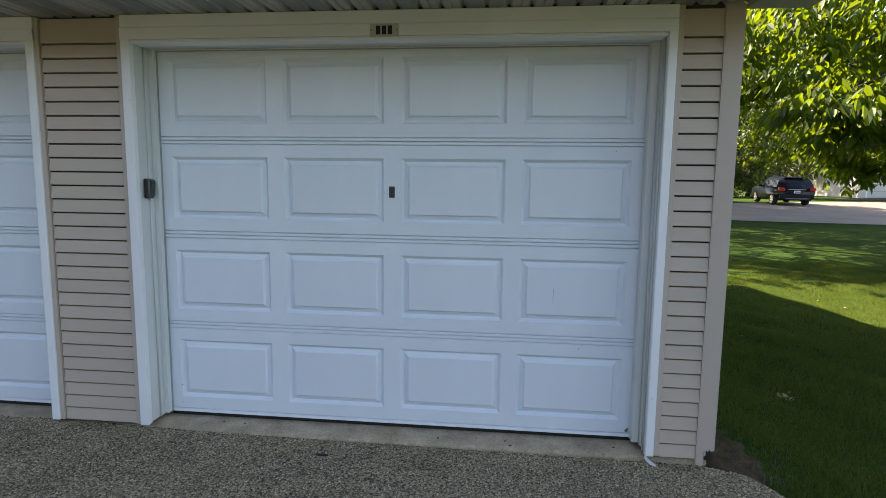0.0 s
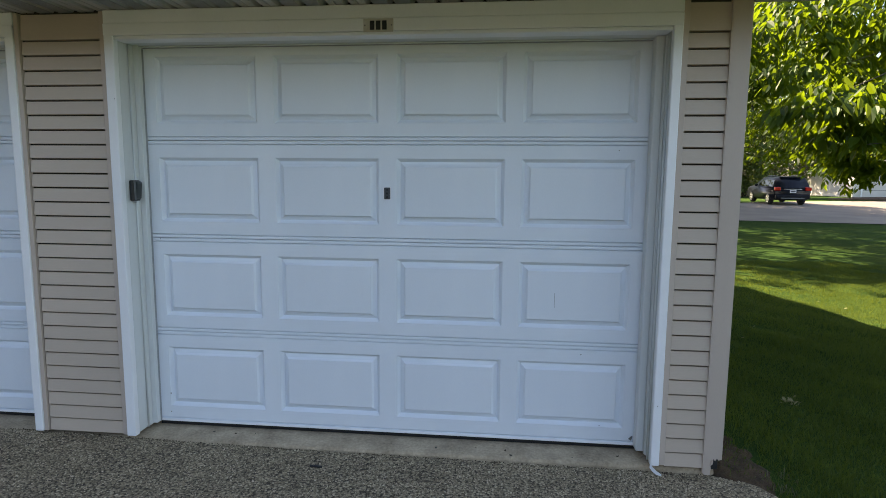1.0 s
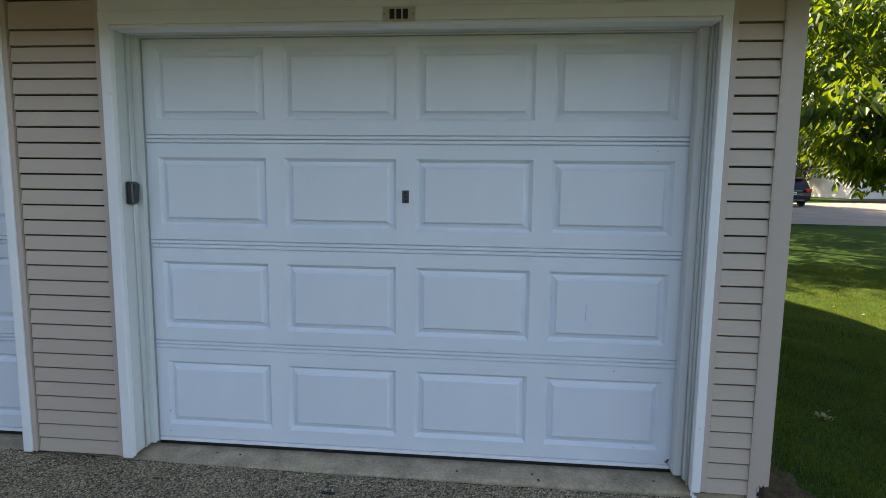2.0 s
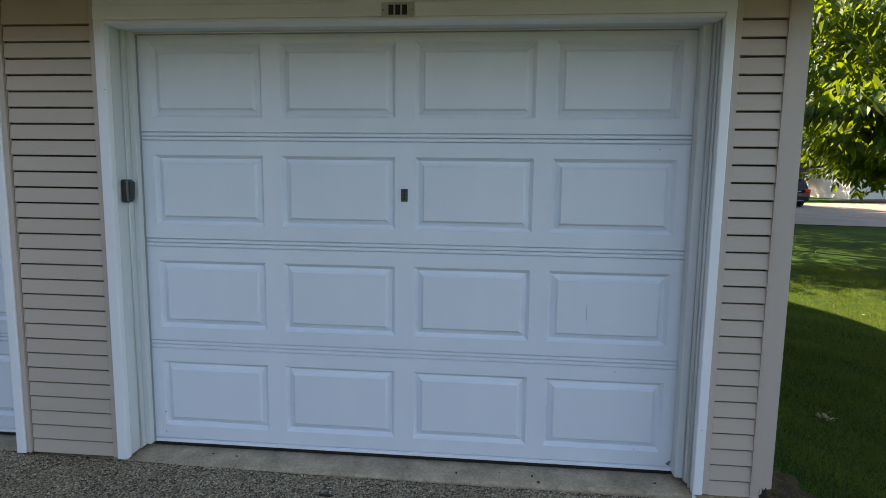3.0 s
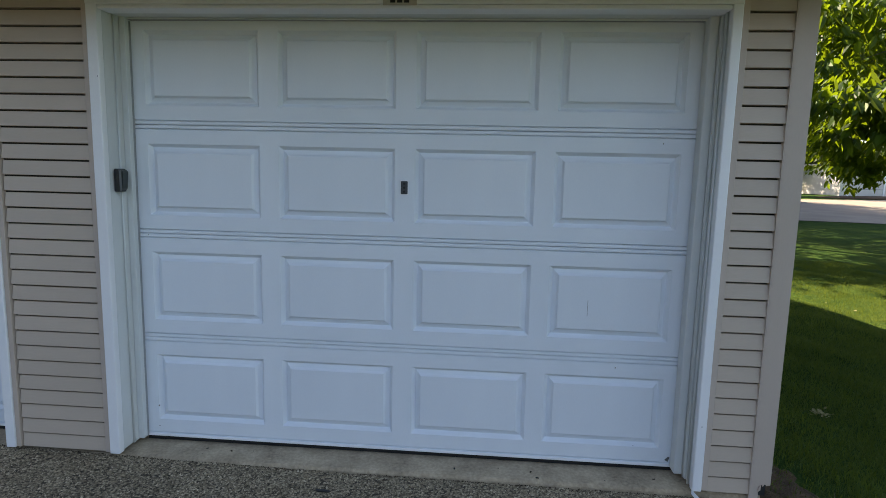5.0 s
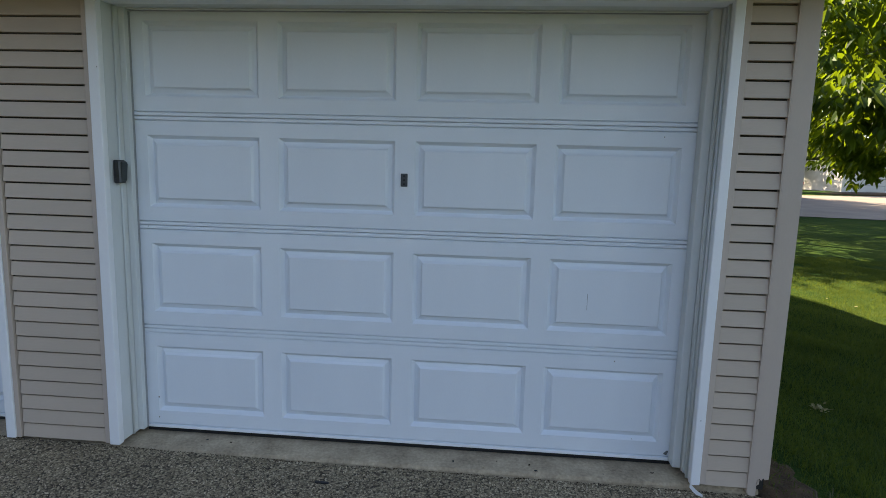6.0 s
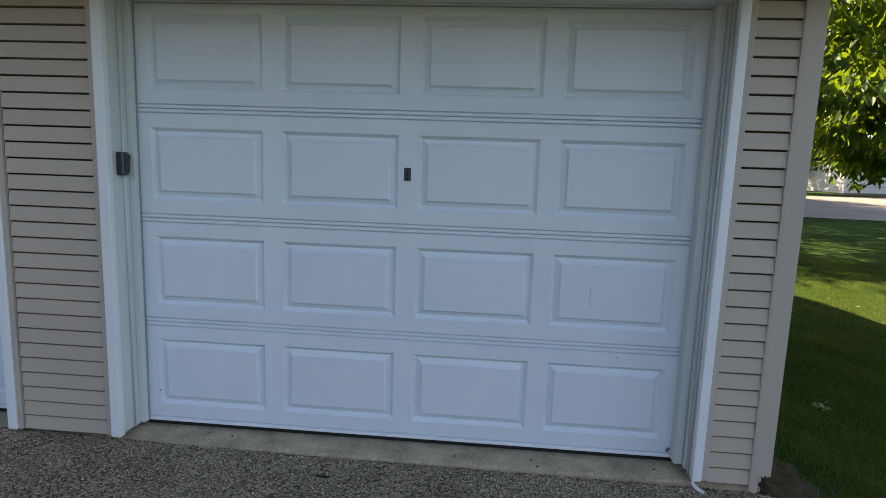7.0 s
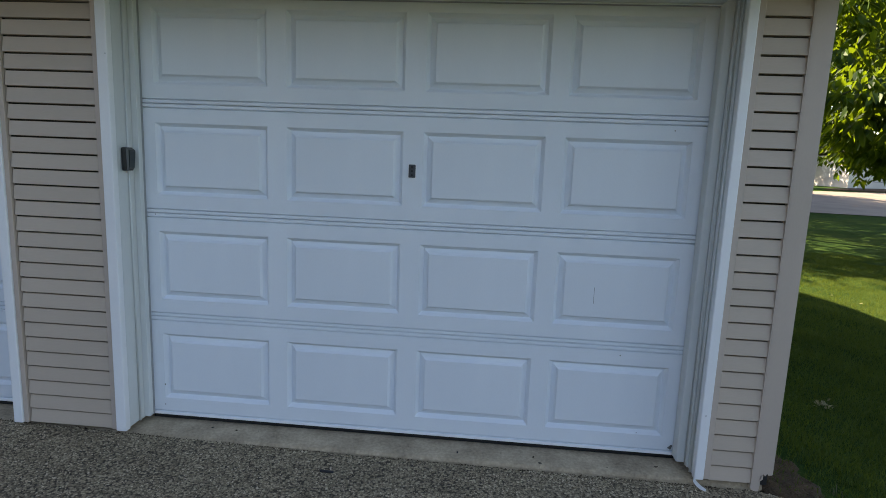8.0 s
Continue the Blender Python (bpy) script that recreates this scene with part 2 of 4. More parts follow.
# ---- ground ----
def level(x, y):
    """Height of the lawn: a little fall away from the building, then a long gentle rise."""
    x, y = np.asarray(x, float), np.asarray(y, float)
    out = np.clip((x - 3.05) / 1.2, 0, 1)
    side = -0.06 - 0.13 * out * out * (3 - 2 * out)
    rise = np.clip((y - 8) / 30.0, 0, 1) * 0.52
    z = side + rise
    front = np.clip((-0.05 - y) / 0.5, 0, 1)
    return np.where(x < 3.6, np.minimum(z, -0.06 - 0.06 * front - 0.1 * (x < 2.9)), z - 0.02 * front)


def drive_edge(y):
    """Where the drive's right edge runs: it curves out from the building's corner."""
    return np.interp(-np.asarray(y, float), [0.15, 0.165, 0.19, 0.24, 0.32, 0.5, 0.9, 1.6, 3, 8, 40], [2.985, 3.03, 3.13, 3.20, 3.25, 3.33, 3.45, 3.62, 4.1, 6.5, 20])


def drive_level(x, y):
    x, y = np.asarray(x, float), np.asarray(y, float)
    return np.interp(x, [-8, -0.6, 0.0, 0.9, 3.0], [-0.02, -0.022, -0.036, -0.048, -0.058]) + 0.018 * (y + 0.15) * np.clip(-y / 2, 0, 1) - 0.002


def grid(xs, ys, zf):
    gx, gy = np.meshgrid(xs, ys)
    v = np.stack([gx, gy, zf(gx, gy)], -1).reshape(-1, 3)
    w = len(xs)
    i = (np.arange(len(ys) - 1)[:, None] * w + np.arange(w - 1)[None]).reshape(-1)
    return v, np.stack([i, i + 1, i + w + 1, i + w], -1)


far = [60, 90, 140, 220, 360, 600, 1000]
xs = np.array([-f for f in far[::-1]] + list(np.arange(-40, 2.6, 4)) + list(np.arange(2.7, 9, 0.12)) + list(np.arange(9, 42, 1.5)) + far)
ys = np.array([-f for f in far[::-1]] + list(np.arange(-40, -2.5, 3)) + list(np.arange(-2.2, 7, 0.12)) + list(np.arange(7, 50, 1.5)) + far)
rng = np.random.default_rng(4)


def lawn_z(x, y):
    near = (x > 2.9) & (x < 12) & (y > -2.5) & (y < 9)
    wob = 0.012 * np.sin(x * 3.1 + 1.3 * np.sin(y * 2.3)) * np.sin(y * 2.7 + x) + 0.006 * np.sin(x * 9 + y * 5)
    return level(x, y) + np.where(near, wob, 0) - np.where((x < drive_edge(y) - 0.1) & (y < -0.1), 0.1, 0) - np.where((x < 2.9) & (y > -0.3), 0.1, 0)


v, f = grid(xs, ys, lawn_z)
tagged(arrays("ground", v, f, GRASS, smooth=True), "mown green lawn in sun and shade", "lawn", kind="structure")

# the drive: chip-faced asphalt, its edge ragged along the footing and the lawn
us = np.linspace(0, 1, 90) ** 0.5
ys = np.concatenate([np.arange(-0.150, -0.6, -0.012), np.arange(-0.6, -3, -0.12), np.arange(-3, -41, -3)])
dv = []
for k, y in enumerate(ys):
    edge = float(drive_edge(y)) + 0.012 * noise.noise((y * 14, 0, 0)) - (0.0 if k else 0.02)
    for u in us:
        x = -12 + (edge + 12) * u
        yy = y + (0.010 * noise.noise((x * 5, 3, 0)) + 0.008 * noise.noise((x * 22, 7, 0)) if k == 0 else 0)
        dv.append((x, yy, float(drive_level(x, yy)) + 0.003 * noise.noise((x * 7, yy * 7, 1)) - (0.006 if k == 0 else 0)))
w = len(us)
df = [(a * w + b, a * w + b + 1, (a + 1) * w + b + 1, (a + 1) * w + b) for a in range(len(ys) - 1) for b in range(w - 1)]
rim = [b for b in range(w)] + [a * w + w - 1 for a in range(1, len(ys))]
base = len(dv)
dv += [(dv[i][0], dv[i][1], dv[i][2] - 0.07) for i in rim]
df += [(rim[i], rim[i + 1], base + i + 1, base + i) for i in range(len(rim) - 1)]
drive = tagged(arrays("driveway", dv, [q[::-1] for q in df], ASPHALT, smooth=False), "grey stone-chip asphalt drive, coarse and worn", "driveway", kind="structure")

# far road, crossing behind the lawn
rv, rf = grid(np.linspace(-60, 120, 120), np.linspace(0, 1, 20), lambda x, u: u)
road_v = []
for x, u, _ in rv:
    near_y = 20.6 - 0.16 * x if x < 40 else 14.2
    far_y = np.interp(x, [-60, 0, 14.7, 20, 30, 120], [28, 29.5, 31.0, 34, 37, 40])
    y = near_y + (far_y - near_y) * u
    road_v.append((x, y, float(level(x, y)) + 0.02))
tagged(arrays("road", road_v, rf, ROAD, smooth=True), "pale grey asphalt road, half shaded", "road", kind="structure")

# ---- garage building ----
LEFT, RIGHT, FRONT, BACK = -7.0, 3.04, -0.150, 7.65
HEAD = 2.100
OPENINGS = [(-3.36, -0.635), (-0.036, 2.704)]

found = bmesh.new()
rows = []
for x in np.concatenate([np.arange(LEFT, -1.0, 0.25), np.arange(-1.0, 3.02, 0.012), [3.025]]):
    chip = max(0.0, noise.noise((x * 9, 1, 0)) - 0.15) * 0.05 + 0.006 * noise.noise((x * 40, 2, 0))
    worn = 0.003 * noise.noise((x * 13, 5, 0))
    section = [(-0.150 + 0.3 * chip, -0.30), (-0.150 + 0.3 * chip, -0.046 - 0.4 * chip), (-0.143 + chip, -0.034 + worn), (-0.118 + 0.8 * chip, -0.029 + worn), (-0.04, -0.0235), (0.35, -0.022), (0.35, -0.30)]
    rows.append([found.verts.new((x, y, z)) for y, z in section])
for a, b in zip(rows, rows[1:]):
    for k in range(7):
        found.faces.new((a[k], b[k], b[(k + 1) % 7], a[(k + 1) % 7]))
found.faces.new(rows[0]), found.faces.new(rows[-1][::-1])
bmesh.ops.recalc_face_normals(found, faces=found.faces[:])
footing = tagged(part("foundation", found, CONCRETE), "worn tan concrete sill under the garage doors", "foundation", kind="structure")
slab = tagged(part("garage_floor", box(LEFT, 3.02, 0.36, BACK, -0.30, -0.008), CONCRETE), "plain concrete garage floor slab", "floor", kind="structure")

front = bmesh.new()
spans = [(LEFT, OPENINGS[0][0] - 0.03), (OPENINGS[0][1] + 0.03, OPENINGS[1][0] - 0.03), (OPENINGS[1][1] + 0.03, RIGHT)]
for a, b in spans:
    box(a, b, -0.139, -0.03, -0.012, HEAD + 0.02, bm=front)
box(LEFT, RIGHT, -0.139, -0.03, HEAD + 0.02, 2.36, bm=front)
# bare wall behind the boards, coloured as the shade in their gaps
wall_front = tagged(part("wall_front", front, GAP_SHADE), "beige vinyl-sided front wall between garage doors", "wall", kind="structure")
wall_side = tagged(part("wall_side", prism([(-0.02, -0.25), (BACK, -0.25), (BACK, 2.32), (3.9, 3.44), (-0.02, 2.32)], "x", 2.9, RIGHT - 0.012), BEIGE), "beige sided gable end wall", "wall", kind="structure")
wall_left = tagged(part("wall_left", prism([(FRONT + 0.13, -0.25), (BACK, -0.25), (BACK, 2.32), (3.9, 3.44), (FRONT + 0.13, 2.32)], "x", LEFT - 0.14, LEFT), BEIGE), "beige gable end wall", "wall", kind="structure")
wall_back = tagged(part("wall_back", box(LEFT, 2.89, BACK - 0.14, BACK, -0.25, 2.32), BEIGE), "beige rear wall", "wall", kind="structure")

roof = empty("roof")
tagged(roof, "shallow grey shingled gable roof", "roof", kind="structure")
for name, pts in (("front_slope", [(-0.84, 2.34), (3.9, 3.51), (3.9, 3.63), (-0.88, 2.45)]), ("back_slope", [(3.9, 3.51), (8.10, 2.34), (8.14, 2.45), (3.9, 3.63)])):
    part(name, prism(pts, "x", LEFT - 0.3, 3.36), SHINGLE, roof)
part("fascia", box(LEFT - 0.3, 3.355, -0.86, -0.835, 2.21, 2.38, 0.003), WHITE_VINYL, roof, "white fascia board")
part("rake_board", prism([(-0.84, 2.22), (-0.84, 2.36), (3.9, 3.53), (8.10, 2.36), (8.10, 2.22), (3.9, 3.38)], "x", 3.335, 3.358), WHITE_VINYL, roof, "white rake board")

# soffit with V-grooves that run out from the wall
prof, x = [], LEFT - 0.2
Z_SOFFIT = 2.238
while x < 3.33:
    for dx, dz in ((0.0, 0.0), (0.016, 0.020), (0.036, 0.0), (0.068, 0.0), (0.072, 0.006), (0.076, 0.0)):
        if x + dx < 3.33:
            prof.append((x + dx, Z_SOFFIT + dz))
    x += 0.110
prof += [(3.332, Z_SOFFIT), (3.332, Z_SOFFIT + 0.03), (LEFT - 0.2, Z_SOFFIT + 0.03)]
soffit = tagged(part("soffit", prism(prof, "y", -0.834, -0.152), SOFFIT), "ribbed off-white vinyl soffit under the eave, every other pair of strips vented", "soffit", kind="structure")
for k in range(93):
    x = LEFT - 0.2 + 0.110 * k
    if (k + 1) // 2 % 2 and x + 0.108 < 3.33:
        part("vent_strip", box(x + 0.037, x + 0.1095, -0.833, -0.153, Z_SOFFIT - 0.002, Z_SOFFIT + 0.004), VENT, soffit, "darker perforated strip")


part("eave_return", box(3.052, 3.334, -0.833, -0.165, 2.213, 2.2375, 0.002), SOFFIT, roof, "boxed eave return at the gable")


# ---- door surrounds ----
def surround(name, x0, x1, label, wide):
    """Casing, jambs, stops and head of one opening, fixed to the wall."""
    top = empty(name)
    tagged(top, label, "door frame", kind="structure")
    y_f = -0.190
    for sgn, xi in ((-1, x0), (1, x1)):
        a, b = sorted((xi, xi + sgn * (0.052 if sgn < 0 else wide)))
        part("casing", box(a, b, y_f, -0.152, -0.012, 2.172, 0.005), WHITE_VINYL, top, "white vinyl casing")
        # jamb boards step in towards the door
        a, b = sorted((xi + sgn * 0.002, xi + sgn * 0.028))
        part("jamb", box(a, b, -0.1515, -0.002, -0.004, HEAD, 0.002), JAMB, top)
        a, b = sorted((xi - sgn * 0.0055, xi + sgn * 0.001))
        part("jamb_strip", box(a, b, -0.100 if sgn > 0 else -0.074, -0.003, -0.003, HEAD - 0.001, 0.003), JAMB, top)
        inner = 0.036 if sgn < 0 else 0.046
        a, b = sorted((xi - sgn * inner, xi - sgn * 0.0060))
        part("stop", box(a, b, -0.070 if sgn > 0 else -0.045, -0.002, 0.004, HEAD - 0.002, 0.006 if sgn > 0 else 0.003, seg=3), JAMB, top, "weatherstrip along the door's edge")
    for at, y, r in ((x0 + 0.0035, -0.0765, 0.0055), (x1 - 0.0035, -0.0765, 0.0060), (x1 - 0.0035, -0.139, 0.0052)):
        part("jamb_bead", tube([(at, y, -0.003), (at, y, HEAD - 0.006)], [r, r], 10), JAMB, top, smooth=True)
    part("head_casing", box(x0 - 0.052, x1 + wide, y_f - 0.002, -0.152, 2.112, 2.172, 0.004), WHITE_VINYL, top, "white head casing")
    part("head_bead", box(x0 + 0.0005, x1 - 0.0005, y_f + 0.004, -0.10, 2.093, 2.1115, 0.006, seg=3), WHITE_VINYL, top)
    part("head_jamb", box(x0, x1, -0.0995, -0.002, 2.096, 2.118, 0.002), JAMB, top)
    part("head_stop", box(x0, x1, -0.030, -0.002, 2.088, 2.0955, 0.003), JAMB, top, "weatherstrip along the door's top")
    # two grey strips put in as the dark line of the gap round the door
    part("head_gap_line", box(x0 + 0.04, x1 - 0.05, -0.026, -0.003, 2.0868, 2.0878), GAP_GREY, top, "thin grey strip drawn as the shaded gap along the door's top")
    part("side_gap_line", box(x0 + 0.0362, x0 + 0.0374, -0.016, -0.002, 0.004, 2.084), GAP_GREY, top, "thin grey strip drawn as the shaded gap along the door's edge")
    part("frieze_board", box(x0 - 0.052, x1 + wide, -0.186, -0.152, 2.1725, 2.2365, 0.003), WHITE_VINYL, top, "greyish frieze board under the soffit")
    return top


surround("door_frame", *OPENINGS[1], "white vinyl casing and jambs round the garage door", 0.043)
surround("door_frame", *OPENINGS[0], "white vinyl casing of the neighbouring garage door", 0.048)


# ---- garage doors ----
PW, PH = 0.566, 0.350
PANEL_X = [0.060, 0.720, 1.382, 2.036]
ROW, SEC = 0.5334, 0.5334
P_LOW = 0.092


def section_mesh(x0, x1):
    """One pressed steel section, its face at y = 0 with four openings where the raised panels sit, and a bead at both edges."""
    bm = bmesh.new()
    zs = [0.0010, 0.004, 0.0165, 0.0200, 0.0238, P_LOW, P_LOW + PH, SEC - 0.0238, SEC - 0.0200, SEC - 0.0165, SEC - 0.004, SEC - 0.0010]
    ys = [0.005, 0.0, 0.0, 0.0115, 0.0, 0.0, 0.0, 0.0, 0.0115, 0.0, 0.0, 0.005]
    xs = [x0] + [q for p in PANEL_X for q in (p, p + PW)] + [x1]
    vs = [[bm.verts.new((x, y, z)) for x in xs] for z, y in zip(zs, ys)]
    for i in range(len(zs) - 1):
        for j in range(len(xs) - 1):
            if i == 5 and j % 2 == 1:
                continue
            bm.faces.new((vs[i][j], vs[i][j + 1], vs[i + 1][j + 1], vs[i + 1][j]))
    # returns and back skin
    back = [bm.verts.new((x, 0.045, z)) for x, z in ((x0, zs[0]), (x1, zs[0]), (x1, zs[-1]), (x0, zs[-1]))]
    bm.faces.new(back)
    bm.faces.new([*vs[0][::-1], back[0], back[1]])
    bm.faces.new([*vs[-1], back[2], back[3]])
    bm.faces.new([*[r[0] for r in vs], back[3], back[0]])
    bm.faces.new([*[r[-1] for r in vs[::-1]], back[1], back[2]])
    return mesh_of("section", bm, WHITE_DOOR)


def panel_mesh():
    """A pressed raised panel: steep rim down, a shallow slope, a step up to the field."""
    bm = bmesh.new()
    rings = []
    for inset, y in ((0.0, 0.0), (0.0008, 0.0008), (0.0155, 0.0225), (0.0165, 0.0232), (0.0185, 0.0230), (0.0370, 0.0120), (0.0385, 0.0092), (0.0450, 0.0012), (0.0470, 0.0004)):
        rings.append([bm.verts.new(q) for q in ((inset, y, inset), (PW - inset, y, inset), (PW - inset, y, PH - inset), (inset, y, PH - inset))])
    for a, b in zip(rings, rings[1:]):
        for k in range(4):
            bm.faces.new((a[k], a[(k + 1) % 4], b[(k + 1) % 4], b[k]))
    bm.faces.new(rings[-1])
    return mesh_of("raised_panel", bm, WHITE_DOOR)


PANEL = panel_mesh()
SECTION = section_mesh(-0.010, 2.688)


def garage_door(at, label):
    top = empty("garage_door", at)
    tagged(top, label, "garage door", group="garage doors")
    for i in range(4):
        s = new("section", SECTION)
        s.parent, s.location = top, (0, 0, i * SEC)
        for px in PANEL_X:
            q = new("raised_panel", PANEL)
            q.parent, q.location = s, (px, 0, P_LOW)
    part("bottom_rail", box(-0.010, 2.688, -0.004, 0.04, 0.0, 0.012, 0.002), WHITE_VINYL, top, "white bottom rail")
    part("bottom_seal", box(-0.010, 2.688, 0.008, 0.04, -0.0235, -0.0005, 0.003), RUBBER, top, "black rubber bottom seal")
    return top


main_door = garage_door((0, 0, 0.003), "white steel garage door with sixteen raised panels, closed")
side_door = garage_door((-3.322, 0, 0.003), "white steel neighbouring garage door with raised panels, closed")

# lock plate
bm = box(-0.0165, 0.0165, -0.007, 0.0, -0.031, 0.031, 0.004)
lock = part("lock_plate", bm, SLATE, main_door, "small dark lock plate with a keyhole")
lock.location = (1.332, 0.0, 1.326)
rimb = bmesh.new()
for x0, x1, z0, z1 in ((-0.020, -0.0168, -0.034, 0.034), (0.0168, 0.020, -0.034, 0.034), (-0.0168, 0.0168, 0.0313, 0.034), (-0.0168, 0.0168, -0.034, -0.0313)):
    box(x0, x1, -0.004, 0.0, z0, z1, bm=rimb)
part("rim", rimb, WHITE_VINYL, lock)
for z in (-0.019, 0.0, 0.019):
    own = bmesh.new()
    bmesh.ops.create_cone(own, cap_ends=True, segments=16, radius1=0.0065, radius2=0.005, depth=0.004, matrix=Matrix.Translation((0, -0.0085, z)) @ Matrix.Rotation(radians(90), 4, "X"))
    part("rivet", own, INK, lock)

# specks, a scratch and a bent corner bracket on the door
for x, z, s in ((0.062, 0.165, 0.005), (0.060, 0.055, 0.004), (2.52, 1.555, 0.0035), (2.37, 0.488, 0.004), (0.045, 1.06, 0.003), (2.48, 0.10, 0.003)):
    own = bmesh.new()
    bmesh.ops.create_uvsphere(own, u_segments=8, v_segments=6, radius=s * 0.62, matrix=Matrix.Translation((x, -0.0003, z)) @ Matrix.Diagonal((1, 0.35, 1.4, 1)))
    part("rust_spot", own, SOIL, main_door)
part("scratch", box(2.222, 2.2234, -0.0004, 0.0008, 0.735, 0.815), GREY_PLASTIC, main_door, "faint grey vertical scratch")
part("corner_bracket", prism([(2.634, 0.036), (2.650, 0.052), (2.656, 0.05), (2.648, 0.028)], "y", -0.006, -0.001), GREY_PLASTIC, main_door, "bent dark corner bracket")

# keypad on the jamb
pad = empty("keypad", (-0.030, -0.105, 1.335))
tagged(pad, "black plastic keypad with a sliding cover screwed to the door jamb", "keypad")
part("housing", box(-0.004, 0.020, -0.026, 0.034, -0.058, 0.052, 0.006), BLACK, pad)
cover = prism([(0.0202, -0.050), (0.028, -0.046), (0.035, 0.036), (0.031, 0.044), (0.0202, 0.048)], "y", -0.016, 0.030)
bmesh.ops.bevel(cover, geom=cover.edges[:], offset=0.003, segments=2, affect="EDGES")
part("cover", cover, COVER, pad, "dark green-grey sliding cover")
part("cover_edge", prism([(-0.020, -0.052), (-0.0165, -0.052), (-0.0165, 0.047), (-0.024, 0.047)], "x", 0.0204, 0.029), GREY_PLASTIC, pad, "lighter grey edge of the cover")
part("screw", box(0.002, 0.008, -0.004, 0.004, -0.068, -0.0585, 0.002), CHROME, pad)

# number plaque over the door; its figures are plain bars
plaque = empty("number_plaque", (1.330, -0.1925, 2.136))
tagged(plaque, "small tan number plaque with three black figures", "number plaque")
part("plate", box(-0.073, 0.073, -0.004, 0.0, -0.031, 0.031, 0.002), PLAQUE, plaque)
for k in (-1, 0, 1):
    part("figure_bar", box(k * 0.030 - 0.011, k * 0.030 + 0.011, -0.0055, -0.0065, -0.021, 0.021, 0.001), INK, plaque)
for k in (-1, 1):
    part("nail", box(k * 0.065 - 0.003, k * 0.065 + 0.003, -0.006, -0.0065, -0.003, 0.003, 0.001), GREY_PLASTIC, plaque)

# nail heads on casings and jambs
for x, y, z in ((-0.045, -0.1905, 1.80), (2.724, -0.1905, 0.30)):
    own = bmesh.new()
    bmesh.ops.create_uvsphere(own, u_segments=8, v_segments=6, radius=0.0026, matrix=Matrix.Translation((x, y, z)) @ Matrix.Diagonal((1, 0.3, 1, 1)))
    tagged(part("nail_head", own, GREY_PLASTIC), "small grey nail head in the white casing", "nail")

# ---- corner post with its broken foot ----
post = empty("corner_post", (2.966, -0.178, 0))
tagged(post, "beige vinyl corner post, broken at the foot", "corner post", kind="structure")
foot = [(0.0, -0.046), (0.010, -0.049), (0.030, -0.050), (0.034, -0.018), (0.031, 0.010), (0.037, 0.030), (0.045, 0.036), (0.052, 0.026), (0.060, 0.040), (0.068, 0.030), (0.084, 0.036)]
part("front_leaf", prism(foot + [(0.084, 2.236), (0.0, 2.236)], "y", 0.0, 0.006), BEIGE, post)
part("inner_return", box(-0.006, 0.0, 0.001, 0.026, -0.04, 2.235), BEIGE, post)
part("side_leaf", box(0.0785, 0.0845, 0.0062, 0.085, 0.030, 2.236), BEIGE, post)
# solid black box in place of the shade inside the hollow post
part("hollow_shade", box(0.012, 0.066, 0.008, 0.026, -0.02, 2.23), BLACK, post, "black filler drawn as the shade inside the broken foot")
part("shard", prism([(0.030, 0.004), (0.040, 0.012), (0.041, 0.034), (0.034, 0.030)], "y", -0.006, -0.001), BEIGE, post, "loose beige shard")

# J-channels beside the casings
for x0, x1 in ((-0.1155, -0.0885), (-0.5860, -0.562), (2.7475, 2.775)):
    bm = box(x0, x1, -0.181, -0.152, -0.010, 2.235, 0.003)
    tagged(part("trim", bm, BEIGE), "beige vinyl channel beside the casing", "trim", kind="structure")

# ---- white scrap of flashing at the foot of the casing ----
pts = [(2.700, -0.196, -0.020), (2.712, -0.206, -0.034), (2.728, -0.214, -0.044), (2.742, -0.218, -0.047), (2.752, -0.220, -0.048)]
bm = bmesh.new()
ups = [0.020, 0.018, 0.014, 0.009, 0.004]
low = [bm.verts.new(p) for p in pts]
high = [bm.verts.new((p[0] + 0.004, p[1] + 0.012, p[2] + u)) for p, u in zip(pts, ups)]
for k in range(4):
    bm.faces.new((low[k], low[k + 1], high[k + 1], high[k]))
bmesh.ops.solidify(bm, geom=bm.faces[:], thickness=0.003)
tagged(part("flashing_scrap", bm, WHITE_VINYL), "curled white scrap of vinyl flashing on the drive", "scrap")


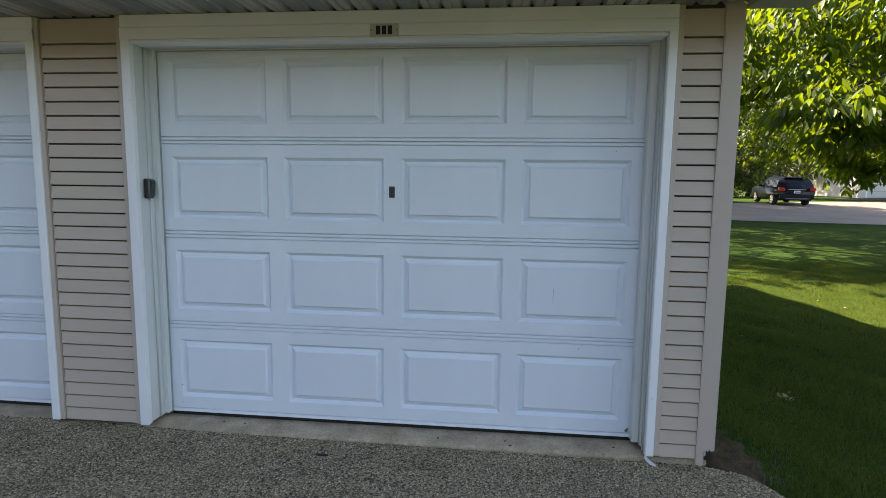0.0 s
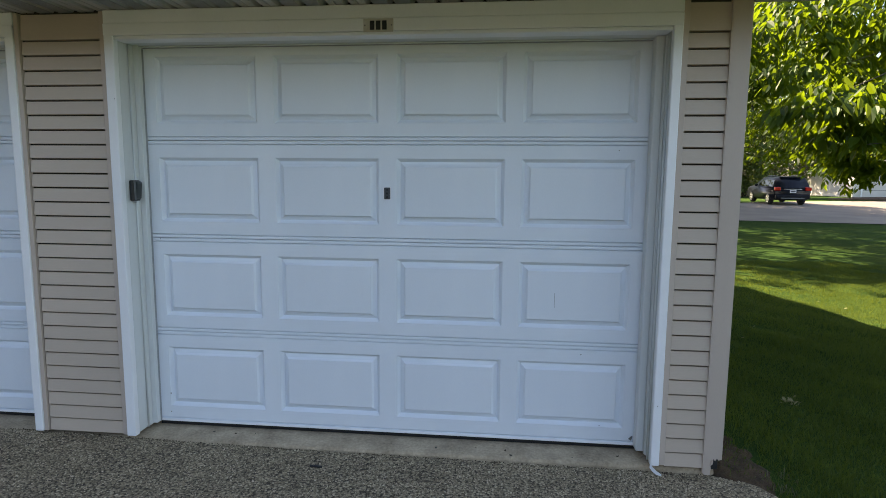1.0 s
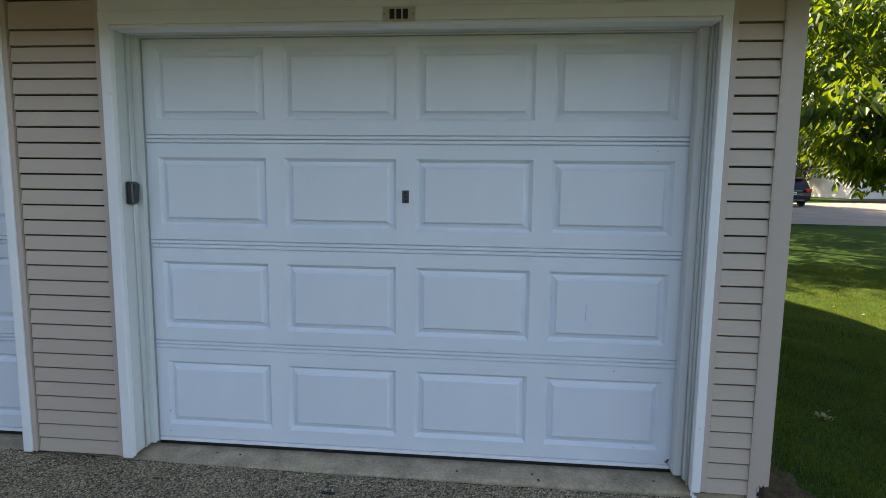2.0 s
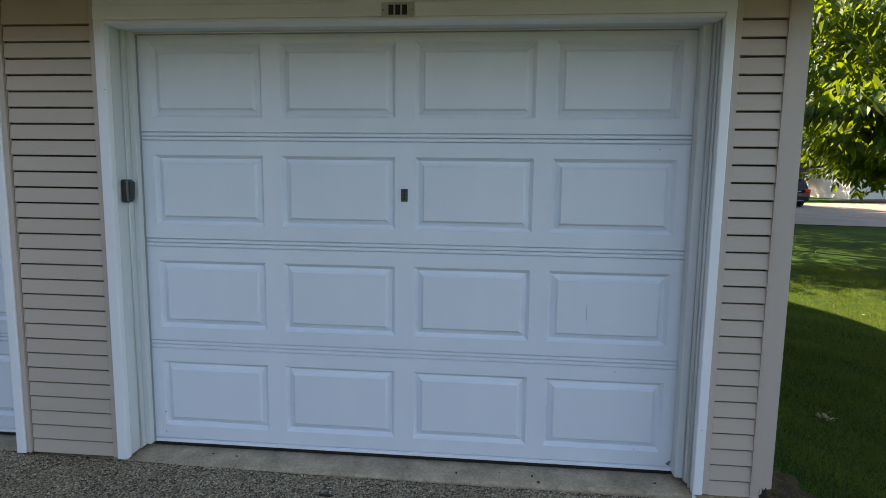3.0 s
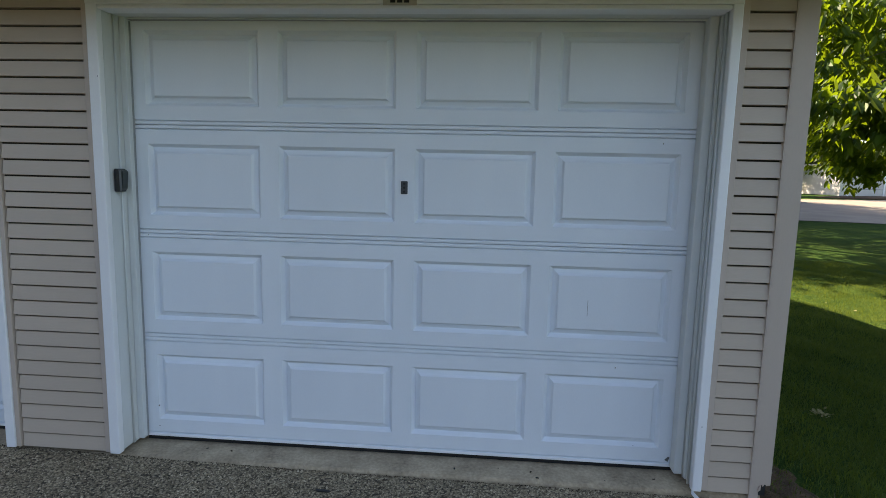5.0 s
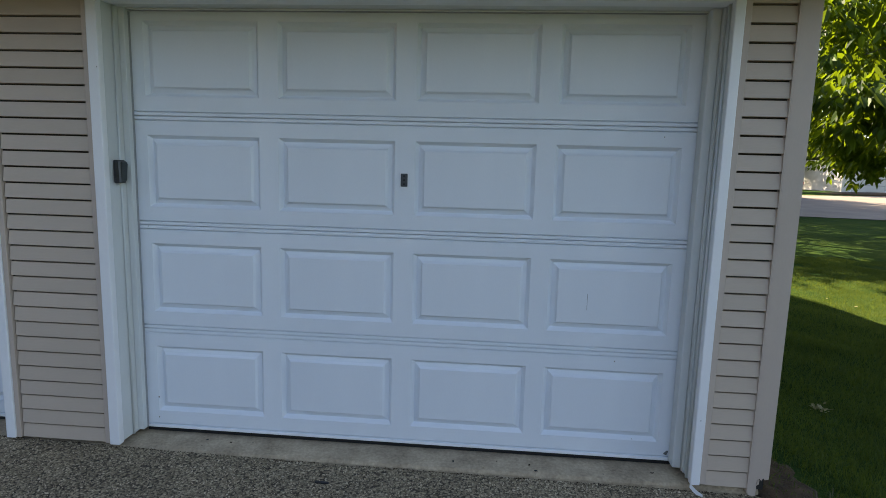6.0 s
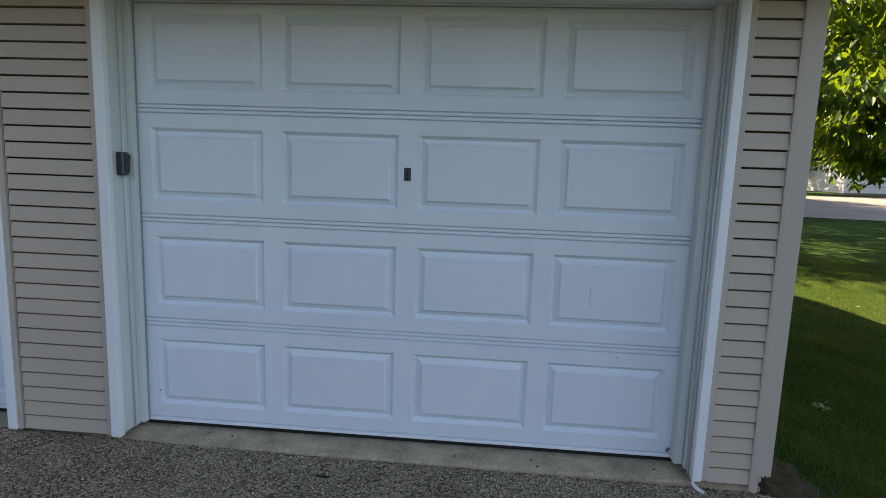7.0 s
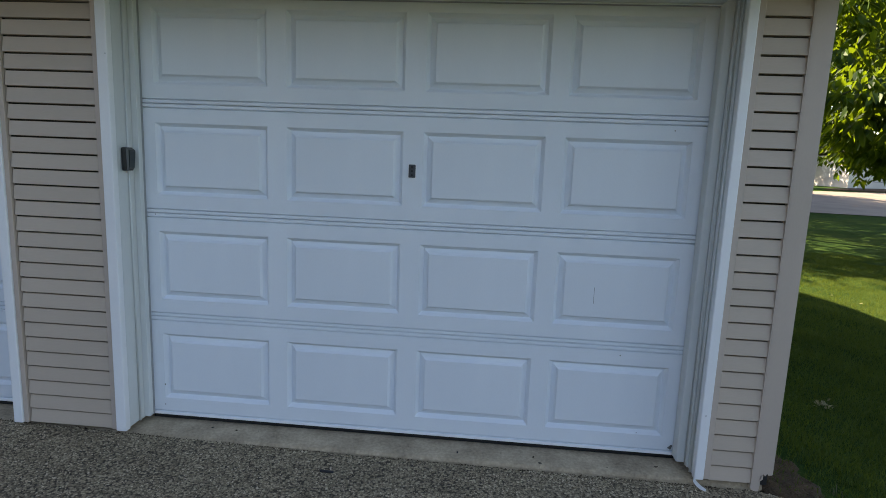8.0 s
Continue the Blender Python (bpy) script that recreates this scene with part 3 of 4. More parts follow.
# ---- trees ----
def leaf_cloud(centres, out, rng, count, size, droop, hang=0.35, wide=1.0):
    """Sprays of paired pointed leaves; every leaf is a folded blade of two faces."""
    n = len(centres)
    vs, fs = [], []
    base = np.array([(0, 0, 0), (0.28, 0.24, 0.05), (0.62, 0.21, 0.03), (1, 0, -0.06), (0.62, -0.21, 0.03), (0.28, -0.24, 0.05)]) * (1, wide, 1)
    turn = rng.uniform(0, 2 * np.pi, n)
    turn = np.arctan2(out[:, 1], out[:, 0]) + rng.normal(0, 0.9, n)
    tip = rng.normal(-droop, 0.25, n)
    axis = np.stack([np.cos(turn) * np.cos(tip), np.sin(turn) * np.cos(tip), np.sin(tip)], -1)
    side = np.stack([-np.sin(turn), np.cos(turn), np.zeros(n)], -1)
    for k in range(count):
        s = (k - count / 2) / count
        sg = 0 if k == count - 1 else (1 if k % 2 else -1)
        at = centres + axis * (s * size * 3.2)[..., None] if np.ndim(s) else centres + axis * (s * size * 3.2)
        d = axis * (0.55 if sg else 1.0) + side * (sg * 0.8) + np.array([0, 0, -hang]) + rng.normal(0, 0.22, (n, 3))
        d /= np.linalg.norm(d, axis=1, keepdims=True)
        up = np.array([0, 0, 1.0]) + rng.normal(0, 0.45, (n, 3))
        w = np.cross(up, d)
        w /= np.linalg.norm(w, axis=1, keepdims=True)
        u = np.cross(d, w)
        ln = size * rng.uniform(0.7, 1.2, n)[:, None]
        pts = at[:, None] + ln[:, None] * (base[None, :, :1] * d[:, None] + base[None, :, 1:2] * w[:, None] + base[None, :, 2:] * u[:, None])
        off = sum(len(q) for q in vs)
        vs.append(pts.reshape(-1, 3))
        i = off + np.arange(n)[:, None] * 6
        fs.append(np.concatenate([i + np.array([[0, 3, 2, 1]]), i + np.array([[0, 5, 4, 3]])], 0))
    return np.concatenate(vs), np.concatenate(fs)


def crown_points(lobes, n, rng, hollow=0.45):
    """Clumped places through a set of ellipsoids (x, y, z, rx, ry, rz, share)."""
    total = sum(q[6] for q in lobes)
    ps, os = [], []
    for cx, cy, cz, rx, ry, rz, share in lobes:
        m = int(n * share / total)
        clumps = max(6, m // 16)
        d = rng.normal(size=(clumps, 3))
        d /= np.linalg.norm(d, axis=1, keepdims=True)
        r = hollow + (1 - hollow) * rng.random(clumps) ** 0.6
        c = d * r[:, None]
        pick = rng.integers(0, clumps, m)
        q = c[pick] + rng.normal(0, 0.11, (m, 3))
        ps.append(q * (rx, ry, rz) + (cx, cy, cz))
        os.append(q)
    return np.concatenate(ps), np.concatenate(os)


def tree(at, height, lobes, sprays, leaves, size, label, material, seed, droop=0.25, trunk_r=0.22, hollow=0.45, category="tree", limbs=(), hang=0.35, wide=1.0):
    g = np.random.default_rng(seed)
    gz = float(level(at[0], at[1]))
    top = empty("tree", (at[0], at[1], gz))
    tagged(top, label, category, group="trees")
    x, y = at
    bm = tube([(0, 0, -0.1), (0.03, 0.02, 0.4), (-0.05, 0.06, height * 0.3), (0.08, -0.05, height * 0.6), (0.02, 0.03, height * 0.92)],
              [trunk_r * 1.5, trunk_r, trunk_r * 0.85, trunk_r * 0.5, 0.03], 10)
    part("trunk", bm, BARK, top, smooth=True)
    ends = [(q[0] - x, q[1] - y, q[2] - gz) for q in lobes if q[6] > 0.2] + [(a - x, b - y, c - gz) for a, b, c in limbs]
    for e in ends + [tuple(Vector(e) + Vector(g.normal(0, 0.8, 3))) for e in ends]:
        z0 = min(max(2.4, e[2] * 0.8), height * 0.7)
        a, b = Vector((0, 0, z0)), Vector(e)
        run = [a.lerp(b, k / 5) + Vector(g.normal(0, 0.05, 3)) * (b - a).length * (0 < k < 5) + Vector((0, 0, 0.5 * math.sin(math.pi * k / 5))) for k in range(6)]
        part("limb", tube(run, [trunk_r * q for q in (0.30, 0.18, 0.10, 0.05, 0.03, 0.015)], 6), BARK, top, smooth=True)
    p, o = crown_points(lobes, sprays, g, hollow)
    v, f = leaf_cloud(p - np.array([x, y, gz]), o, g, leaves, size, droop, hang, wide)
    c = arrays("crown", v, f, material, top)
    c["kind"] = "stuff"
    return top


# the maple beside the garage, its boughs hanging towards the corner
tree((10.6, 6.6), 8.5,
     [(9.8, 7.2, 5.4, 4.4, 4.6, 2.9, 5.0), (6.3, 4.8, 3.2, 1.9, 1.7, 1.0, 0.6), (8.0, 6.9, 2.62, 1.4, 1.5, 1.15, 1.2),
      (4.92, 2.70, 2.13, 0.42, 0.30, 0.08, 0.075), (5.38, 2.72, 1.93, 0.42, 0.30, 0.13, 0.11), (6.2, 3.4, 2.25, 0.6, 0.5, 0.3, 0.07), (5.31, 4.82, 3.02, 0.8, 0.9, 0.6, 0.15), (9.8, 11.5, 3.5, 2.6, 2.4, 1.7, 1.4)],
     7000, 7, 0.150, "broad green maple with drooping sunlit boughs", LEAF, 11, limbs=((4.6, 2.6, 2.05),), hang=0.95, wide=0.92)
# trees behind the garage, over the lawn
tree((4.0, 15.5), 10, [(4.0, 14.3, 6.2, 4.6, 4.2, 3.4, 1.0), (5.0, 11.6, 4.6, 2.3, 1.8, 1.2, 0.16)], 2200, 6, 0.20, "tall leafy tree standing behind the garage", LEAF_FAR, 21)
# unseen tall evergreens added round the drive, opposite and beyond, to block sun and sky
behind = tree((-10.0, 1.5), 14, [(-10, 1.5, 4.6, 4.2, 4.2, 4.2, 1.0), (-10, 1.5, 9.0, 3.6, 3.6, 4.6, 0.8)], 5200, 6, 0.30, "tall dark evergreen tree, unseen, added to block light", EVERGREEN, 29)
tree((-10.5, 7.6), 20, [(-10.8, 6.6, 15.0, 5.0, 4.6, 4.6, 1.0)], 3600, 6, 0.28, "very tall dark unseen tree, added to shade the drive", EVERGREEN, 30)
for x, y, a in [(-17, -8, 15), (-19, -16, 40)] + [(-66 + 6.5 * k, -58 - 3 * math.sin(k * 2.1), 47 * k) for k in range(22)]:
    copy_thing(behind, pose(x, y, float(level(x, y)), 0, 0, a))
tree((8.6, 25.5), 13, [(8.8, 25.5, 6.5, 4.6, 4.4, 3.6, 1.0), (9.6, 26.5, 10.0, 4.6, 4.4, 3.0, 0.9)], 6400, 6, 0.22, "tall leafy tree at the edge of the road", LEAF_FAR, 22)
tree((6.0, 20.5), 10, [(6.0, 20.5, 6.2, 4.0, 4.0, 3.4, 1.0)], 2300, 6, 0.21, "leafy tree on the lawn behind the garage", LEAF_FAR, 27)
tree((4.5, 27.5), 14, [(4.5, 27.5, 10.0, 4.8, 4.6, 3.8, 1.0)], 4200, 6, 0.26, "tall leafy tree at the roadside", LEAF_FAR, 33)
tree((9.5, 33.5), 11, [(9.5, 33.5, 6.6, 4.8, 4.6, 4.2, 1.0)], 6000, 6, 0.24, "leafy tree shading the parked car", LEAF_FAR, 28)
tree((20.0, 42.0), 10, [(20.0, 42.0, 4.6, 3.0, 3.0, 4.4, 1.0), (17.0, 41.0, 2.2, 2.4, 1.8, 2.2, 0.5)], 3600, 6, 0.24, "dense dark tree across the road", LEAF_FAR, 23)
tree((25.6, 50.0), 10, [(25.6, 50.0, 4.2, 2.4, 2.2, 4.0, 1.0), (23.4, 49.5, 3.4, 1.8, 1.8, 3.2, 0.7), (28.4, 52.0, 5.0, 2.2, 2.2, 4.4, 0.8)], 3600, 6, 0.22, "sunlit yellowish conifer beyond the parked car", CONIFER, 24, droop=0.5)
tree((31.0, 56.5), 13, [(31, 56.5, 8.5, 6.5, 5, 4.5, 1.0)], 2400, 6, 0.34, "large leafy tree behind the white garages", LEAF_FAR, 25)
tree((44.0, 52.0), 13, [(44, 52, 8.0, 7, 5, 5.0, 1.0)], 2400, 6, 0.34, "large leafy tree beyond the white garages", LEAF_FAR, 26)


# ---- parked car ----
def sport_utility(at, turn):
    """Body along +y (front), width x, origin on the ground at the rear axle's middle."""
    z = float(level(at[0], at[1])) + 0.02
    top = empty("car", (at[0], at[1], z), turn)
    top.matrix_world = pose(at[0], at[1], z, 1.2, 0, turn) @ Matrix.Diagonal((0.96, 0.96, 0.88, 1))
    tagged(top, "dark blue sport utility car parked on the road", "car")
    w = 0.92
    lower = [(-0.86, 0.42), (-0.98, 0.52), (-1.00, 0.78), (-0.93, 1.06), (2.60, 1.10), (3.45, 1.00), (3.62, 0.80), (3.64, 0.45), (3.5, 0.30), (-0.7, 0.30)]
    bm = prism(lower, "x", -w, w)
    bmesh.ops.bevel(bm, geom=[e for e in bm.edges], offset=0.06, segments=3, affect="EDGES")
    part("body", bm, CAR_PAINT, top, smooth=True)
    # greenhouse, narrower at the roof
    bm = bmesh.new()
    rings = []
    for y0, y1, zz, ww in ((-0.92, 2.55, 1.05, 0.90), (-0.80, 1.95, 1.40, 0.80), (-0.62, 1.50, 1.66, 0.70), (-0.45, 1.25, 1.72, 0.62)):
        rings.append([bm.verts.new(q) for q in ((-ww, y0, zz), (ww, y0, zz), (ww, y1, zz), (-ww, y1, zz))])
    for a, b in zip(rings, rings[1:]):
        for k in range(4):
            bm.faces.new((a[k], a[(k + 1) % 4], b[(k + 1) % 4], b[k]))
    bm.faces.new(rings[-1])
    bmesh.ops.bevel(bm, geom=bm.edges[:], offset=0.035, segments=2, affect="EDGES")
    part("cabin", bm, CAR_PAINT, top, smooth=True)
    # glass: rear window and side windows, a touch proud of the cabin
    bm = prism([(-0.70, 1.14), (0.70, 1.14), (0.62, 1.58), (-0.62, 1.58)], "y", 0, 0.012)
    g = part("rear_window", bm, CAR_GLASS, top)
    g.matrix_basis = pose(0, -0.925, 0.015, -17.5, 0, 0) @ pose(0, 0.245, -0.0)
    for s in (-1, 1):
        for y0, y1, slope in ((-0.55, 0.10, 0.10), (0.17, 0.95, 0.0), (1.02, 1.85, -0.45)):
            top_y1 = y1 + slope if slope < 0 else y1
            bm = prism([(y0, 0.0), (y1, 0.0), (top_y1, 0.42), (y0 + max(slope, 0), 0.42)], "x", 0, 0.012)
            g = part("side_window", bm, CAR_GLASS, top)
            g.matrix_basis = pose(s * 0.897, 0, 1.12, 0, -s * 16.5, 0)
    for s in (-1, 1):
        part("tail_light", box(s * 0.78 - 0.15, s * 0.78 + 0.15, -1.035, -0.86, 0.90, 1.10, 0.03), RED_LENS, top, "red tail light")
        part("roof_rail", tube([(s * 0.60, -0.35, 1.72), (s * 0.60, -0.30, 1.77), (s * 0.60, 1.05, 1.77), (s * 0.60, 1.10, 1.72)], [0.018] * 4, 6), GREY_PLASTIC, top)
        part("mirror", box(s * 1.00 - 0.09, s * 1.00 + 0.09, 1.75, 1.85, 1.08, 1.22, 0.03), CAR_PAINT, top)
    part("bumper", box(-0.88, 0.88, -1.06, -0.90, 0.42, 0.66, 0.05), CAR_PAINT, top)
    part("bumper_strip", box(-0.60, 0.60, -1.075, -1.0, 0.40, 0.47, 0.02), GREY_PLASTIC, top)
    part("chrome_strip", box(-0.45, 0.45, -1.02, -0.95, 0.96, 1.00, 0.01), CHROME, top)
    plate = part("number_plate", box(-0.16, 0.16, -1.03, -0.99, 0.76, 0.92, 0.008), PLATE_WHITE, top)
    part("plate_bar", box(-0.12, 0.12, -1.034, -1.031, 0.815, 0.865), INK, plate)
    part("spoiler", box(-0.60, 0.60, -0.68, -0.40, 1.67, 1.72, 0.02), CAR_PAINT, top)
    for s in (-1, 1):
        for y in (0.0, 2.75):
            own = bmesh.new()
            bmesh.ops.create_cone(own, cap_ends=True, segments=28, radius1=0.36, radius2=0.36, depth=0.23, matrix=pose(s * 0.82, y, 0.36, 0, 90, 0))
            bmesh.ops.bevel(own, geom=[e for e in own.edges if len(e.link_faces) == 2 and e.calc_face_angle(0) > 1], offset=0.035, segments=2, affect="EDGES")
            wheel = part("wheel", own, TYRE, top, smooth=True)
            own = bmesh.new()
            bmesh.ops.create_cone(own, cap_ends=True, segments=28, radius1=0.235, radius2=0.235, depth=0.02, matrix=pose(s * 0.938, y, 0.36, 0, 90, 0))
            part("rim", own, RIM, wheel, "silver alloy rim")
            for k in range(5):
                a = radians(72 * k)
                part("rim_gap", box(-0.004, 0.004, -0.028, 0.028, 0.08, 0.21, 0.003), TYRE, wheel).matrix_basis = pose(s * 0.949, y, 0.36) @ Matrix.Rotation(a, 4, "X")
    return top


sport_utility((17.4, 30.2), -5)

# ---- far garages across the road ----
far_row = empty("far_garage", (29.0, 44.5, float(level(29, 44.5))), 3)
tagged(far_row, "long white garage row with panelled doors across the road", "garage building")
part("wall", box(0, 24, 0, 7, -0.3, 2.5), FAR_WHITE, far_row)
part("roof", prism([(-0.5, 2.45), (3.5, 4.0), (7.5, 2.45), (7.5, 2.6), (3.5, 4.2), (-0.5, 2.6)], "x", -0.4, 24.4), SHINGLE, far_row)
for k in range(7):
    d = part("door", box(0.7 + 3.3 * k, 3.3 + 3.3 * k, -0.03, 0.03, 0.0, 2.1, 0.01), FAR_WHITE, far_row)
    for z in (0.52, 1.04, 1.56):
        part("door_groove", box(0.72 + 3.3 * k, 3.28 + 3.3 * k, -0.034, -0.031, z, z + 0.03), GREY_PLASTIC, d)
    for a, b in ((0.56, 0.68), (3.32, 3.44)):
        part("casing", box(a + 3.3 * k, b + 3.3 * k, -0.05, 0.02, 0.0, 2.2), WHITE_VINYL, far_row)

# mulch bed at the far verge
own = bmesh.new()
bmesh.ops.create_uvsphere(own, u_segments=24, v_segments=10, radius=1, matrix=Matrix.Translation((28.5, 37.8, float(level(28.5, 37.8)) - 0.02)) @ Matrix.Diagonal((5.0, 1.3, 0.22, 1)))
tagged(part("mulch_bed", own, SOIL, smooth=True), "low brown mulch bed on the verge", "mulch bed", kind="structure")


# ---- grass blades, soil and litter near the corner ----
def blades(name, n, x0, x1, y0, y1, tall, seed, label, keep=None):
    g = np.random.default_rng(seed)
    x, y = g.uniform(x0, x1, n), g.uniform(y0, y1, n)
    dense = np.array([noise.noise((a * 2.2, b * 2.2, 5.0)) for a, b in zip(x, y)])
    ok = (g.random(n) < np.clip((x1 - x) / 1.2, 0, 1) * np.clip((y - y0) / 1.2 if y0 > 0 else (y1 - y) / 1.2, 0, 1)) & (x > drive_edge(y) + 0.03) & (x > 3.08 - 0.2 * (y < -0.2)) & (dense > -0.55)
    if keep is not None:
        ok &= keep(x, y, g)
    x, y, dense = x[ok], y[ok], dense[ok]
    n = len(x)
    z = lawn_z(x, y) - 0.004
    h = tall * g.uniform(0.5, 1.15, n) * (1 + 0.5 * dense)
    a = g.uniform(0, 2 * np.pi, n)
    lean = g.uniform(0.15, 0.9, n) * h
    b = g.uniform(0, 2 * np.pi, n)
    wd = g.uniform(0.0016, 0.0030, n)
    root = np.stack([x, y, z], -1)
    s = np.stack([np.cos(a) * wd, np.sin(a) * wd, 0 * a], -1)
    midp = root + np.stack([np.cos(b) * lean * 0.35, np.sin(b) * lean * 0.35, h * 0.6], -1)
    tip = root + np.stack([np.cos(b) * lean, np.sin(b) * lean, h], -1)
    v = np.stack([root - s, root + s, midp + s * 0.8, midp - s * 0.8, tip], 1).reshape(-1, 3)
    i = np.arange(n)[:, None] * 5
    f = (i + np.array([[0, 1, 2, 3]])).tolist() + (i + np.array([[3, 2, 4]])).tolist()
    return tagged(arrays(name, v, f, BLADE), label, "grass", kind="stuff")


soil = lambda x, y, g: g.random(len(x)) > np.clip(1.3 - np.hypot((x - 3.16) / 0.30, (y - 0.0) / 0.50), 0, 0.72)
blades("grass", 120000, 3.0, 6.6, -1.6, 3.9, 0.045, 31, "short shaded lawn grass beside the drive", soil)
blades("grass", 150000, 3.2, 9.6, 2.6, 9.0, 0.034, 32, "short sunlit lawn grass")

bed = bmesh.new()
bmesh.ops.create_grid(bed, x_segments=24, y_segments=24, size=0.5, matrix=Matrix.Translation((3.22, 0.0, 0)) @ Matrix.Diagonal((0.5, 0.9, 1, 1)))
for q in bed.verts:
    r = math.hypot((q.co.x - 3.18) / 0.17, (q.co.y - 0.0) / 0.34) + 0.35 * noise.noise((q.co.x * 9, q.co.y * 9, 4))
    q.co.z = float(lawn_z(np.array([q.co.x]), np.array([q.co.y]))[0]) + 0.014 - 0.05 * max(0, r - 0.6) + 0.012 * noise.noise((q.co.x * 18, q.co.y * 18, 2))
tagged(part("soil", bed, SOIL, smooth=True), "bare brown soil at the corner of the building", "soil", kind="structure")


def litter(name, at, size, seed, material, label, n=9, spread=0.22):
    g = np.random.default_rng(seed)
    c = np.array(at) + g.normal(0, size * spread, (n, 3)) * (1, 1, 0.25)
    v, f = leaf_cloud(c, g.normal(size=(n, 3)), g, 1, size, 0.0)
    return tagged(arrays(name, v, f, material), label, "leaf litter")


litter("leaf_litter", (4.02, 1.17, float(lawn_z(np.array([4.02]), np.array([1.17]))[0]) + 0.035), 0.034, 41, DRY, "pale dry leaf clump lying on the grass", 26, 0.62)
g = np.random.default_rng(77)
for k in range(10):
    a, b = g.uniform(3.6, 7.0), g.uniform(0.5, 8.0)
    litter("fallen_leaf", (a, b, float(lawn_z(np.array([a]), np.array([b]))[0]) + 0.03), 0.04, 50 + k, DRY, "pale fallen leaf on the lawn", 1)

# dark twig on the drive
tw = tube([(0.995, -0.330, float(drive_level(1.0, -0.33)) + 0.006), (1.03, -0.336, float(drive_level(1.0, -0.33)) + 0.009), (1.06, -0.333, float(drive_level(1.0, -0.33)) + 0.006)], [0.006, 0.007, 0.005], 6)
tagged(part("twig", tw, INK), "short dark twig on the asphalt", "twig")


# ---- stone chips bedded in the drive ----
def chips(n, seed):
    g = np.random.default_rng(seed)
    y = -0.16 - g.random(n) ** 1.2 * 1.15
    x = g.uniform(-1.7, 3.6, n)
    ok = (x < drive_edge(y) - 0.008)
    x, y = x[ok], y[ok]
    n = len(x)
    r = g.uniform(0.0028, 0.0064, n) * np.where(g.random(n) < 0.06, 1.4, 1.0)
    base = np.array([(1, 0, 0), (0.2, 0.95, 0), (-0.9, 0.35, 0), (-0.55, -0.8, 0), (0.5, -0.85, 0), (0.15, 0.1, 0.75)])
    a = g.uniform(0, 2 * np.pi, n)
    st = g.uniform(0.6, 1.15, n)
    px, py = base[:, 0][None] * r[:, None], base[:, 1][None] * (r * st)[:, None]
    jit = g.normal(0, 0.18, (n, 6, 3)) * r[:, None, None]
    v = np.stack([x[:, None] + px * np.cos(a)[:, None] - py * np.sin(a)[:, None], y[:, None] + px * np.sin(a)[:, None] + py * np.cos(a)[:, None],
                  (drive_level(x, y) - 0.001)[:, None] + base[:, 2][None] * r[:, None]], -1) + jit
    i = np.arange(n)[:, None] * 6
    f = np.concatenate([i + np.array([[k, (k + 1) % 5, 5]]) for k in range(5)], 0)
    return arrays("stone_chips", v.reshape(-1, 3), f, CHIP, drive)


def crumbs(n, seed):
    """Dark crumbs and moss caught where the drive meets the sill."""
    g = np.random.default_rng(seed)
    x = g.uniform(-1.6, 3.0, n)
    y = -0.160 + 0.010 * np.array([noise.noise((q * 5, 3, 0)) for q in x]) + g.normal(-0.004, 0.007, n)
    r = g.uniform(0.002, 0.0055, n)
    base = np.array([(1, 0, 0), (-0.4, 0.9, 0), (-0.5, -0.8, 0), (0.05, 0, 0.7)])
    a = g.uniform(0, 6.28, n)
    v = np.stack([x[:, None] + r[:, None] * (base[:, 0] * np.cos(a)[:, None] - base[:, 1] * np.sin(a)[:, None]),
                  y[:, None] + r[:, None] * (base[:, 0] * np.sin(a)[:, None] + base[:, 1] * np.cos(a)[:, None]),
                  (drive_level(x, y) - 0.002)[:, None] + r[:, None] * base[:, 2]], -1)
    i = np.arange(n)[:, None] * 4
    f = np.concatenate([i + np.array([[0, 1, 3]]), i + np.array([[1, 2, 3]]), i + np.array([[2, 0, 3]])], 0)
    return tagged(arrays("dirt", v.reshape(-1, 3), f, SOIL), "dark crumbs of dirt along the concrete sill", "dirt", kind="stuff")


